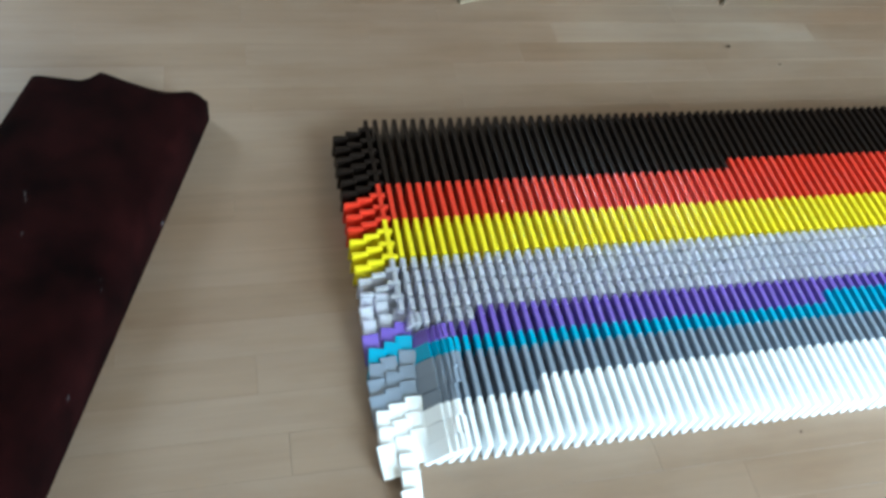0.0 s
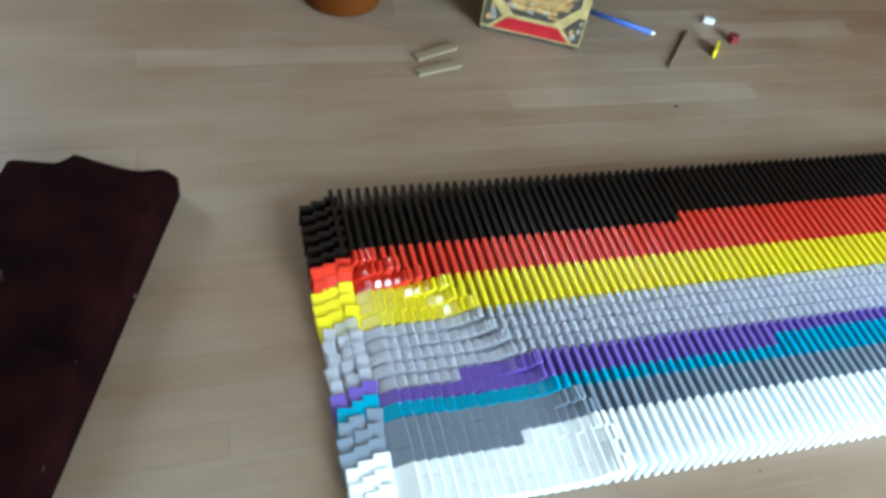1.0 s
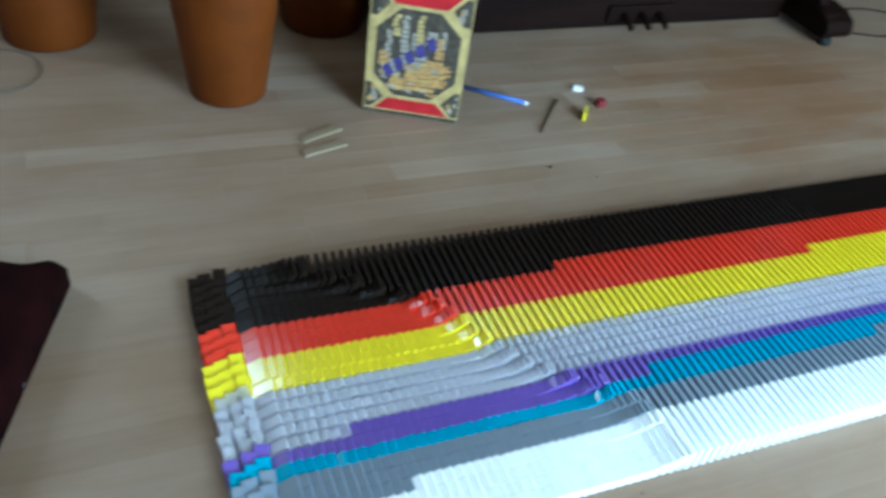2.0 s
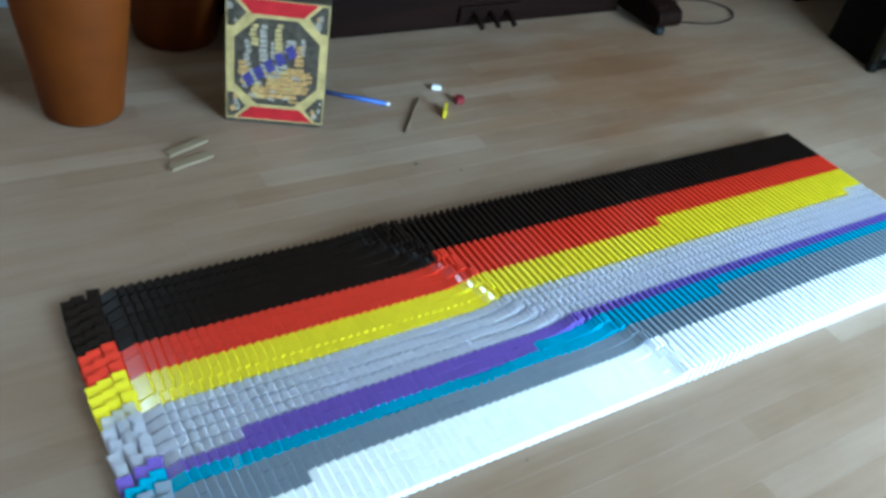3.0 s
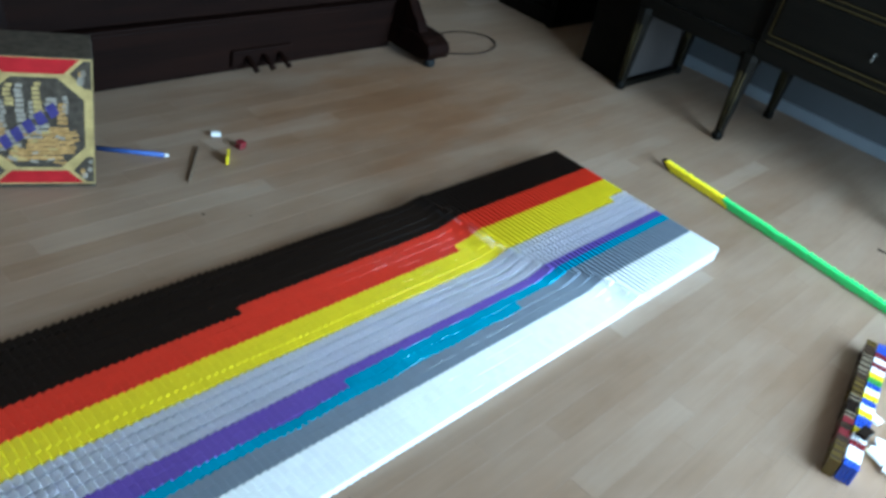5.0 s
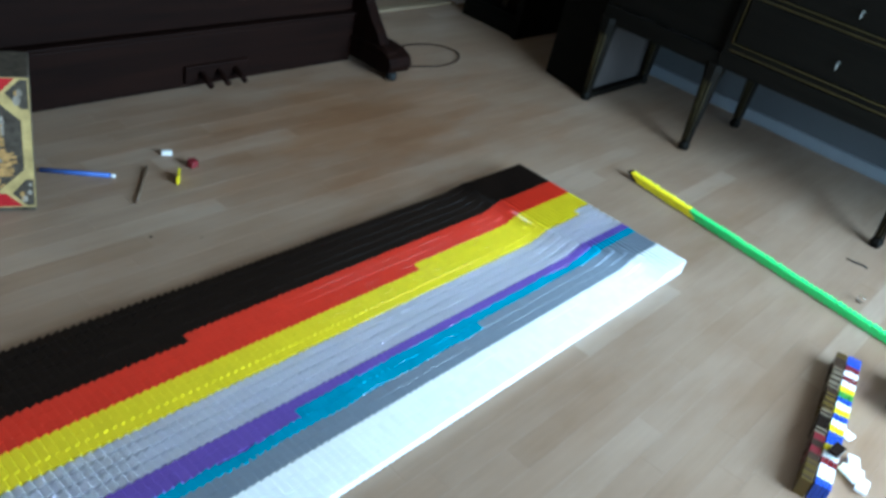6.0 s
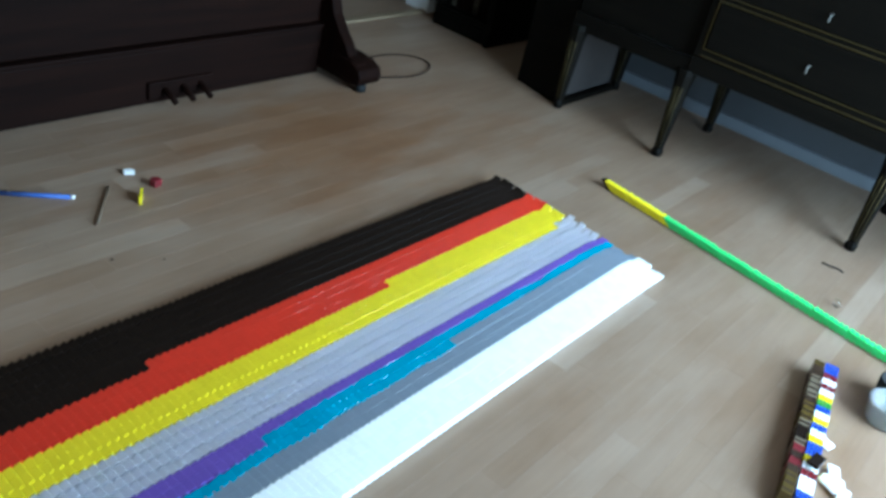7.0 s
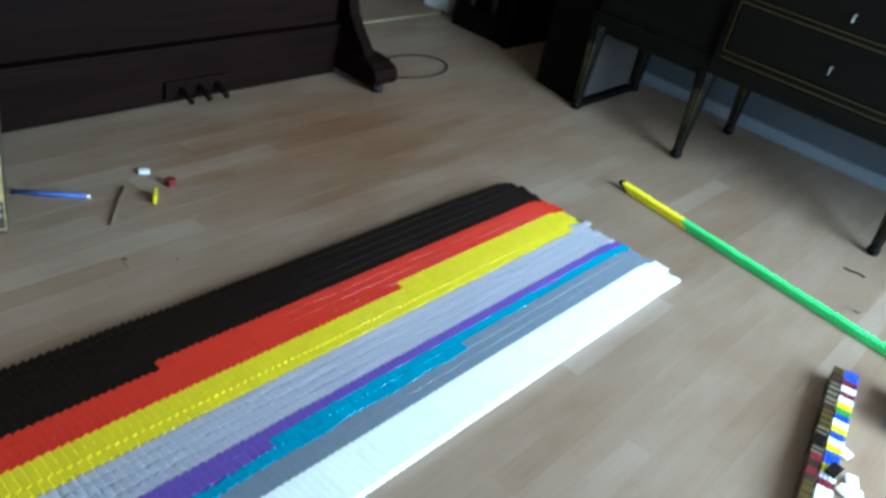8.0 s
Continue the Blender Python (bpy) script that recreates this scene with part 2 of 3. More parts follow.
# ---- building helpers ----
def part(name, bm, material, parent=None, label=""):
    me = bpy.data.meshes.new(name)
    bm.to_mesh(me)
    bm.free()
    me.materials.append(material)
    ob = new(name, me)
    if parent is not None:
        ob.parent = parent
    if label:
        ob["label"] = label
    return ob


def thing(name, x, y, z, rz, label, category, group="", kind=""):
    e = new(name)
    e.empty_display_size = 0.05
    e.matrix_basis = pose(x, y, z, 0, 0, rz)
    return tagged(e, label, category, group, kind)


def add_box(bm, x0, y0, z0, x1, y1, z1, bevel=0.0, seg=1):
    r = bmesh.ops.create_cube(bm, size=1)
    vs = r["verts"]
    for v in vs:
        v.co = Vector(((x0 + x1) / 2 + v.co.x * (x1 - x0), (y0 + y1) / 2 + v.co.y * (y1 - y0), (z0 + z1) / 2 + v.co.z * (z1 - z0)))
    if bevel:
        es = list({e for v in vs for e in v.link_edges})
        bmesh.ops.bevel(bm, geom=es, offset=bevel, segments=seg, affect="EDGES", profile=0.5)
    return bm


def box(x0, y0, z0, x1, y1, z1, bevel=0.0, seg=1):
    return add_box(bmesh.new(), x0, y0, z0, x1, y1, z1, bevel, seg)


def prism(outline, h0, h1, axis="z", bevel=0.0):
    """A flat outline pulled out to a slab along an axis."""
    bm = bmesh.new()
    put = {"z": lambda a, b, c: (a, b, c), "y": lambda a, b, c: (a, c, b), "x": lambda a, b, c: (c, a, b)}[axis]
    lo = [bm.verts.new(put(a, b, h0)) for a, b in outline]
    hi = [bm.verts.new(put(a, b, h1)) for a, b in outline]
    n = len(outline)
    bm.faces.new(lo)
    bm.faces.new(hi)
    for i in range(n):
        bm.faces.new((lo[i], lo[(i + 1) % n], hi[(i + 1) % n], hi[i]))
    bmesh.ops.recalc_face_normals(bm, faces=bm.faces)
    if bevel:
        bmesh.ops.bevel(bm, geom=list(bm.edges), offset=bevel, segments=2, affect="EDGES", profile=0.5)
    return bm


def lathe(profile, steps=40, smooth=True):
    """A profile of (radius, height) turned about z."""
    bm = bmesh.new()
    rings = []
    for r, h in profile:
        rings.append([bm.verts.new((r * math.cos(2 * math.pi * i / steps), r * math.sin(2 * math.pi * i / steps), h)) for i in range(steps)])
    for a, b in zip(rings, rings[1:]):
        for i in range(steps):
            f = bm.faces.new((a[i], a[(i + 1) % steps], b[(i + 1) % steps], b[i]))
            f.smooth = smooth
    bm.faces.new(rings[0])
    bm.faces.new(rings[-1])
    bmesh.ops.recalc_face_normals(bm, faces=bm.faces)
    return bm


def tube(points, radius, sides=8, closed=False):
    """A round tube along points."""
    bm = bmesh.new()
    rings = []
    n = len(points)
    for i in range(n):
        p = Vector(points[i])
        a, b = Vector(points[i - 1 if (i or closed) else 0]), Vector(points[(i + 1) % n if (closed or i < n - 1) else i])
        d = (b - a).normalized()
        side = d.cross(Vector((0, 0, 1)))
        side = side.normalized() if side.length > 1e-4 else Vector((1, 0, 0))
        up = side.cross(d).normalized()
        rings.append([bm.verts.new(p + radius * (math.cos(2 * math.pi * k / sides) * side + math.sin(2 * math.pi * k / sides) * up)) for k in range(sides)])
    pairs = list(zip(rings, rings[1:])) + ([(rings[-1], rings[0])] if closed else [])
    for a, b in pairs:
        for k in range(sides):
            bm.faces.new((a[k], a[(k + 1) % sides], b[(k + 1) % sides], b[k])).smooth = True
    if not closed:
        bm.faces.new(rings[0])
        bm.faces.new(rings[-1])
    bmesh.ops.recalc_face_normals(bm, faces=bm.faces)
    return bm


MOVES = []

# ---- the room ----
WEST, EAST, NORTH, HIGH, TH = -3.9, 1.54, 2.06, 2.55, 0.12
DOOR0, DOOR1 = 0.30, 1.24


def room():
    floor = tagged(part("floor", add_box(box(WEST - TH, SOUTH - TH, -0.12, EAST + TH, NORTH + TH, -0.014), -0.9, NORTH + TH, -0.12, EAST + TH, 3.6, -0.014), subfloor), "pale oak strip parquet floor with worn varnish", "floor", kind="structure")
    walls = []
    walls.append(part("wall_south", box(WEST, SOUTH - TH, -0.014, WIN_X0, SOUTH, HIGH), wall_paint))
    bm = box(WIN_X1, SOUTH - TH, -0.014, EAST, SOUTH, HIGH)
    add_box(bm, WIN_X0, SOUTH - TH, -0.014, WIN_X1, SOUTH, WIN_Z0)
    add_box(bm, WIN_X0, SOUTH - TH, WIN_Z1, WIN_X1, SOUTH, HIGH)
    walls.append(part("wall_south_window_side", bm, wall_paint))
    walls.append(part("wall_west", box(WEST - TH, SOUTH - TH, -0.014, WEST, NORTH + TH, HIGH), wall_paint))
    walls.append(part("wall_east", box(EAST, SOUTH - TH, -0.014, EAST + TH, 3.6, HIGH), shaded_paint))
    bm = box(W2_X1, NORTH, -0.014, DOOR0, NORTH + TH, HIGH)
    add_box(bm, WEST, NORTH, -0.014, W2_X0, NORTH + TH, HIGH)
    add_box(bm, W2_X0, NORTH, -0.014, W2_X1, NORTH + TH, W2_Z0)
    add_box(bm, W2_X0, NORTH, W2_Z1, W2_X1, NORTH + TH, HIGH)
    add_box(bm, DOOR0, NORTH, 2.05, DOOR1 + 0.10, NORTH + TH, HIGH)
    add_box(bm, DOOR1 + 0.10, NORTH, -0.014, EAST, NORTH + TH, HIGH)
    walls.append(part("wall_north", bm, wall_paint))
    walls.append(part("wall_hall_end", box(-0.8, 3.48, -0.014, EAST, 3.6, HIGH), wall_paint))
    walls.append(part("wall_hall_side", box(-0.9, NORTH + TH, -0.014, -0.8, 3.6, HIGH), wall_paint))
    for w in walls:
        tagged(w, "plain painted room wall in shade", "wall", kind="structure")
    tagged(part("ceiling", box(WEST - TH, SOUTH - TH, HIGH, EAST + TH, NORTH + TH, HIGH + 0.1), ceiling_paint), "plain cream painted ceiling", "ceiling", kind="structure")
    tagged(part("ceiling", box(-0.9, NORTH + TH, HIGH, EAST + TH, 3.6, HIGH + 0.1), ceiling_paint), "plain cream painted ceiling", "ceiling", kind="structure")
    # south window
    w = thing("window_1", 0, SOUTH - 0.06, 0, 0, "large white framed window letting in overcast daylight", "window", kind="structure")
    fr = 0.06
    part("window_frame", box(WIN_X0, -0.03, WIN_Z0, WIN_X0 + fr, 0.03, WIN_Z1, 0.004), white_paint, w)
    part("window_frame", box(WIN_X1 - fr, -0.03, WIN_Z0, WIN_X1, 0.03, WIN_Z1, 0.004), white_paint, w)
    part("window_frame", box(WIN_X0 + fr, -0.03, WIN_Z0, WIN_X1 - fr, 0.03, WIN_Z0 + fr, 0.004), white_paint, w)
    part("window_frame", box(WIN_X0 + fr, -0.03, WIN_Z1 - fr, WIN_X1 - fr, 0.03, WIN_Z1, 0.004), white_paint, w)
    w = thing("window_2", 0, NORTH + 0.06, 0, 0, "small white framed window letting in overcast daylight", "window", kind="structure")
    for xa, xb, za, zb in ((W2_X0, W2_X0 + 0.05, W2_Z0, W2_Z1), (W2_X1 - 0.05, W2_X1, W2_Z0, W2_Z1), (W2_X0 + 0.05, W2_X1 - 0.05, W2_Z0, W2_Z0 + 0.05), (W2_X0 + 0.05, W2_X1 - 0.05, W2_Z1 - 0.05, W2_Z1)):
        part("window_frame", box(xa, -0.03, za, xb, 0.03, zb, 0.004), white_paint, w)
    # doorway
    d = thing("door_1", 0, NORTH, 0, 0, "white painted door frame round an open doorway", "doorway", kind="structure")
    part("jamb", box(DOOR1, -0.02, 0, DOOR1 + 0.10, TH + 0.02, 2.05, 0.004), white_paint, d)
    part("jamb", box(DOOR0 - 0.002, -0.02, 0, DOOR0 + 0.08, TH + 0.02, 2.05, 0.004), white_paint, d)
    part("lintel", box(DOOR0 + 0.08, -0.02, 1.97, DOOR1, TH + 0.02, 2.05, 0.004), white_paint, d)
    part("threshold", box(DOOR0 + 0.08, -0.015, 0, DOOR1, 0.035, 0.012, 0.004), pine, d, "pale worn wooden threshold strip")
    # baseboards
    tagged(part("baseboard", box(EAST - 0.016, SOUTH, 0, EAST, NORTH, 0.055, 0.004), shaded_trim), "low baseboard along the wall, coloured dark grey to stand for shade", "baseboard", kind="structure")
    tagged(part("baseboard", box(WEST, NORTH - 0.016, 0, DOOR0 - 0.01, NORTH, 0.055, 0.004), shaded_trim), "low baseboard along the wall, coloured dark grey to stand for shade", "baseboard", kind="structure")
    return floor


floor = room()


# ---- the domino field ----
T, D, H = 0.0075, 0.0257, 0.048
ROW, COL = 0.0262, 0.018
KINDS = ("white", "grey", "teal", "purple", "clear", "yellow", "red", "black", "green", "blue", "maroon", "brown", "gold", "taupe", "leaf")


def domino_mesh(colour):
    """One domino standing on its end; its origin is the lower edge over which it topples towards +x."""
    half = 0.0104 if colour == "clear" else 0.0130
    bm = box(-T, -half, 0, 0, half, H, 0.0005)
    me = bpy.data.meshes.new("domino_" + colour)
    bm.to_mesh(me)
    bm.free()
    me.materials.append(M[colour])
    return me


DOMINO = {c: domino_mesh(c) for c in KINDS}
WORDS = {"clear": "clear lilac-tinted", "leaf": "leaf green", "taupe": "translucent taupe", "gold": "translucent amber", "brown": "dark brown", "maroon": "dark red", "green": "bright green"}


def domino(colour, m, where="", group="", line=None):
    """A domino: a piece of a line, or lying loose on its own."""
    ob = new("domino", DOMINO[colour])
    ob.matrix_basis = m
    if line is not None:
        ob.parent = line
        return ob
    return tagged(ob, WORDS.get(colour, colour) + " plastic domino " + where, "domino", group)


def field_colour(col_x, row):
    """The striped pattern: rows from the white front edge to the black back edge."""
    if row < 4:
        return "grey" if row == 3 and col_x < -1.925 else "white"
    if row < 6:
        return "grey"
    if row == 6:
        return "teal" if col_x < -0.80 else "grey"
    if row == 7:
        return "purple" if col_x < -1.365 else "teal"
    if row == 8:
        return "clear" if col_x < -1.99 else "purple"
    if row < 13:
        return "clear"
    if row < 16:
        return "clear" if row == 13 and col_x > -0.08 else "yellow"
    if row == 16:
        return "red" if col_x < -0.758 else "yellow"
    if row < 19:
        return "red"
    if row == 19:
        return "black" if col_x < -1.404 else "red"
    return "black"


# how far the toppling has come (metres along x), per time and per row of the field
FRONT_T = (0, 0.5, 1.0, 1.5, 2.2, 3.3, 4.0, 4.5, 5.0, 6.0, 7.2)
FRONT = (
    (2.0, (-2.045, -1.91, -1.73, -1.565, -1.30, -0.955, -0.755, -0.63, -0.45, -0.10, 0.30)),
    (5.0, (-2.035, -1.925, -1.762, -1.615, -1.335, -0.996, -0.80, -0.65, -0.49, -0.13, 0.26)),
    (6.8, (-2.03, -1.934, -1.796, -1.647, -1.37, -1.04, -0.87, -0.72, -0.55, -0.19, 0.20)),
    (8.3, (-2.095, -1.968, -1.814, -1.677, -1.46, -1.12, -0.90, -0.745, -0.58, -0.22, 0.16)),
    (10.8, (-2.15, -2.007, -1.878, -1.741, -1.545, -1.20, -0.94, -0.78, -0.614, -0.25, 0.13)),
    (14.5, (-2.30, -2.06, -1.905, -1.78, -1.60, -1.203, -0.95, -0.796, -0.609, -0.25, 0.13)),
    (18.5, (-2.50, -2.30, -2.07, -1.85, -1.666, -1.245, -0.968, -0.815, -0.61, -0.25, 0.13)),
    (23.0, (-2.80, -2.60, -2.34, -2.13, -1.85, -1.265, -0.988, -0.815, -0.65, -0.27, 0.11)),
)
FALL = (0.0, 0.055, 0.12, 0.22, 0.42)
LEAN = (0.0, 0.18, 0.42, 0.72, 1.0)


def topple_time(x, row):
    rows = [r for r, _ in FRONT]
    xs = [np.interp(row, rows, [f[1][i] for f in FRONT]) for i in range(len(FRONT_T))]
    if x < xs[0]:
        return -(xs[0] - x) / 0.3
    return float(np.interp(x, xs, FRONT_T))


def topple(ob, base, twist, t0, final, slide=0.0, drift=0.0):
    """Keys for a domino that starts to lean at t0 and comes to rest at its final angle."""
    def at(t):
        lean = float(np.interp(t - t0, FALL, LEAN))
        return pose(drift * lean, slide * lean, 0) @ base @ pose(0, 0, 0, 0, final * lean, twist * lean)

    if t0 + FALL[-1] <= 0:
        ob.matrix_basis = at(0)
        return
    times = [0.0] + [t0 + f for f in FALL if t0 + f > 0.02] + [8.0]
    times = [t for i, t in enumerate(times) if t <= 8.0 and (i == 0 or t - times[i - 1] > 0.034 or t == 8.0)]
    MOVES.append((ob, [(t, at(t)) for t in times]))


def domino_field():
    rng = random.Random(7)
    n = 118
    rest = 90 - math.degrees(math.asin(T / COL))
    lines = []
    for row in range(25):
        first, last_ = field_colour(-2.0, row), field_colour(-0.2, row)
        hue = WORDS.get(first, first) if first == last_ else WORDS.get(first, first) + " and " + WORDS.get(last_, last_)
        lines.append(thing("domino_line", 0, 0, 0, 0, "line of " + hue + " plastic dominoes toppling on the parquet", "domino line", "domino field"))
    creep = [rng.uniform(-1, 1) * (0.0055 if 13 <= row < 16 else 0.004 if row in (6, 7) else 0.0 if row < 4 or 8 < row < 13 else 0.0008) for row in range(25)]
    for k in range(n):
        x = -COL * (n - 1 - k)
        for row in range(25):
            y = ROW * row + D / 2 + rng.uniform(-0.0002, 0.0002)
            colour = field_colour(x, row)
            loose = 2.0 if colour == "teal" else (0.15 if colour == "white" else 0.7)
            base = pose(x + rng.uniform(-0.0003, 0.0003), y, 0, 0, 0, rng.uniform(-0.4, 0.4))
            ob = domino(colour, base, line=lines[row])
            # the unbacked last rows spread outwards as they fall
            push = max(0.0, row - 20) / 4
            slide = 0.010 * push * push * min(1.0, max(0.0, (-0.06 - x) / 0.3)) * (0.8 + 0.35 * noise.noise(Vector((x * 6, 0, 0.5))))
            last = min(1.0, (n - 1 - k) / 4)
            final = (rest + (1 - last) * (89.5 - rest)) + (rng.uniform(-0.5, 0.5) * (5 if colour == "teal" else 1) - 6 * push) * last
            # the last columns, with nothing to lean on, shoot forward unevenly
            drift = creep[row] + (1 - last) * rng.uniform(-0.004, 0.024)
            twist = rng.uniform(-loose, loose) + (1 - last) * rng.uniform(-7, 7)
            if colour == "teal":
                twist += 13 * noise.noise(Vector((x * 9, row * 0.7, 3.1)))
            topple(ob, base, twist, topple_time(x, row) + rng.uniform(-0.012, 0.012), final, slide, drift)


def feeder():
    """Three staggered columns along the short end that set off the rows one after another."""
    rng = random.Random(11)
    rest = 90 - math.degrees(math.asin(T / ROW))
    for c, x in enumerate((-2.160, -2.1365, -2.113)):
        line = thing("domino_line", 0, 0, 0, 0, "staggered feeder line of many-coloured dominoes beside the field's end", "domino line", "feeder lines")
        for k in range(-3 if c == 1 else 0, 25):
            y = ROW * (k + (0.0, 0.36, 0.7)[c]) - 0.012
            row = min(24, max(0, k))
            colour = field_colour(-2.1, row)
            base = pose(x + rng.uniform(-0.001, 0.001), y, 0, 0, 0, 90 + rng.uniform(-5, 5))
            ob = domino(colour, base, line=line)
            t0 = float(np.interp(y / ROW, (-5, 9.5, 12, 16.5, 21, 25.5), (-0.9, -0.15, 0.35, 0.85, 1.35, 1.65)))
            topple(ob, base, rng.uniform(-7, 7), t0, rest + rng.uniform(-1.5, 1.5))


def side_line():
    """A single waiting line of dominoes, first yellow, then green."""
    b, a = Vector((0.408, 0.405)), Vector((0.237, -0.76))
    d = (b - a).normalized()
    rng = random.Random(3)
    line = thing("domino_line", 0, 0, 0, 0, "single toppled line of yellow, then bright green plastic dominoes", "domino line")
    turn = math.degrees(math.atan2(d.y, d.x))
    step = 0.0165
    n = int((b - a).length / step)
    for i in range(n):
        p = b - d * (step * (n - 1 - i))
        colour = "black" if i == n - 1 else ("yellow" if i > n - 18 else "green")
        domino(colour, pose(p.x, p.y, 0, 0, 61 + rng.uniform(-2, 2), turn + rng.uniform(-2.5, 2.5)), line=line)


def domino_stock():
    """Two packed rows of upright dominoes in groups of four, sorted by colour."""
    a = Vector((-0.018, -0.480))
    d = Vector((-0.5, -0.100)).normalized()
    s = Vector((-d.y, d.x)) * 1.0
    if s.y > 0:
        s = -s
    turn = math.degrees(math.atan2(d.y, d.x)) + 90
    left = ("gold", "brown", "brown", "taupe", "taupe", "taupe", "taupe", "brown", "gold", "gold", "gold", "taupe", "black", "black", "taupe", "maroon", "brown", "maroon", "brown", "gold", "gold", "gold")
    right = ("blue", "blue", "maroon", "white", "maroon", "white", "yellow", "leaf", "blue", "white", "yellow", "blue", "white", "yellow", "blue", "blue", "yellow", "white", "maroon", "white", "white", "blue")
    rng = random.Random(5)
    stock = thing("domino_stock", 0, 0, 0, 0, "two packed rows of many-coloured dominoes sorted upright on the floor", "dominoes")
    for i in range(22):
        for q in range(3):
            p = a + d * (0.0264 * i + 0.0088 * q + rng.uniform(-0.0006, 0.0006)) + s * (0.017 + rng.uniform(-0.001, 0.001))
            colour = "brown" if q == 1 and left[i] in ("gold", "taupe") else left[i]
            domino(colour, pose(p.x, p.y, 0, 0, 0, turn - 90 + rng.uniform(-2, 2)), line=stock)
        for q in range(4):
            p = a + d * (0.0264 * i + rng.uniform(-0.0008, 0.0008)) + s * (0.041 + 0.0090 * q)
            domino(right[i], pose(p.x, p.y, 0, 0, 0, turn + rng.uniform(-2, 2)), line=stock)
    # a dark one lying across the packed rows
    for i, q, turn_ in ((17.3, 0.050, 72),):
        p = a + d * (0.0264 * i) + s * q
        domino("black", pose(p.x, p.y, H + T, 0, 90, turn + turn_), "lying across the sorted stock", "loose dominoes")
    # loose ones lying flat beside the stock
    for x, y, z, turn_, colour in ((-0.392, -0.672, 0, 20, "white"), (-0.425, -0.690, 0, 64, "white"), (-0.402, -0.694, 0.0079, 110, "white"), (-0.452, -0.705, 0, 5, "white"), (-0.285, -0.632, 0, 75, "white")):
        domino(colour, pose(x, y, z + T, 0, 90, turn_), "lying flat beside the sorted stock", "loose dominoes")


domino_field()
feeder()
side_line()
domino_stock()


# ---- the piano ----
def piano():
    x0, x1 = -1.46, 0.16
    p = thing("upright_piano", 0, 0, 0, 0, "dark mahogany upright piano with scrolled feet", "piano")
    part("plinth", box(x0 + 0.05, 1.635, 0.004, x1 - 0.05, 1.66, 0.19, 0.006, 2), mahogany, p)
    part("lower_panel", box(x0 + 0.05, 1.66, 0.206, x1 - 0.05, 1.685, 0.62, 0.003), mahogany, p)
    part("ledge", box(x0 + 0.05, 1.628, 0.19, x1 - 0.05, 1.66, 0.206, 0.005, 2), mahogany, p)
    part("keybed", box(x0 + 0.03, 1.34, 0.62, x1 - 0.03, 1.70, 0.70, 0.008, 2), mahogany, p)
    part("fallboard", box(x0 + 0.06, 1.40, 0.70, x1 - 0.06, 1.66, 0.78, 0.02, 3), mahogany, p)
    part("upper_panel", box(x0 + 0.05, 1.655, 0.76, x1 - 0.05, 1.68, 1.22, 0.004), mahogany, p)
    part("lid", box(x0 - 0.01, 1.63, 1.22, x1 + 0.01, 2.02, 1.25, 0.008, 2), mahogany, p)
    part("back", box(x0 + 0.05, 1.70, 0.05, x1 - 0.05, 2.0, 1.22), mahogany, p)
    # side cheek with a curved toe that reaches forward over the floor
    side = [(2.0, 0.05), (2.0, 1.22), (1.64, 1.22), (1.63, 0.80), (1.34, 0.76), (1.34, 0.62), (1.50, 0.58), (1.60, 0.47), (1.62, 0.36), (1.585, 0.26), (1.535, 0.20), (1.50, 0.165), (1.475, 0.13), (1.43, 0.115), (1.41, 0.09), (1.405, 0.06), (1.42, 0.045)]
    for xa, xb in ((x0, x0 + 0.05), (x1 - 0.05, x1)):
        part("cheek", prism(side, xa, xb, "x", 0.004), mahogany_up, p)
    toe = [(1.66, 0.03), (1.66, 0.11), (1.52, 0.125), (1.45, 0.12), (1.405, 0.10), (1.392, 0.07), (1.40, 0.042), (1.44, 0.03)]
    for xa, xb in ((x0 - 0.02, x0 + 0.10), (x1 - 0.06, x1 + 0.06)):
        part("foot", prism(toe, xa, xb, "x", 0.006), mahogany_up, p)
        for yy in (1.43, 1.90):
            c = part("castor", lathe([(0.012, 0), (0.022, 0.004), (0.022, 0.028), (0.010, 0.034)], 20), black_rubber, p, "dark metal castor")
            c.matrix_basis = pose((xa + xb) / 2 - 0.01, yy, 0)
    # pedals and plate take near-black mahogany in place of the shade there
    for px in (-0.60, -0.53, -0.46):
        pts = [(px, 1.66, 0.052), (px, 1.61, 0.055), (px, 1.58, 0.044), (px, 1.555, 0.032)]
        part("pedal", tube(pts, 0.010, 10), mahogany, p, "pedal with the shade put into its dark colour")
    bm = box(-0.66, 1.62, 0.022, -0.40, 1.637, 0.085, 0.006, 2)
    part("pedal_plate", bm, mahogany, p)


piano()


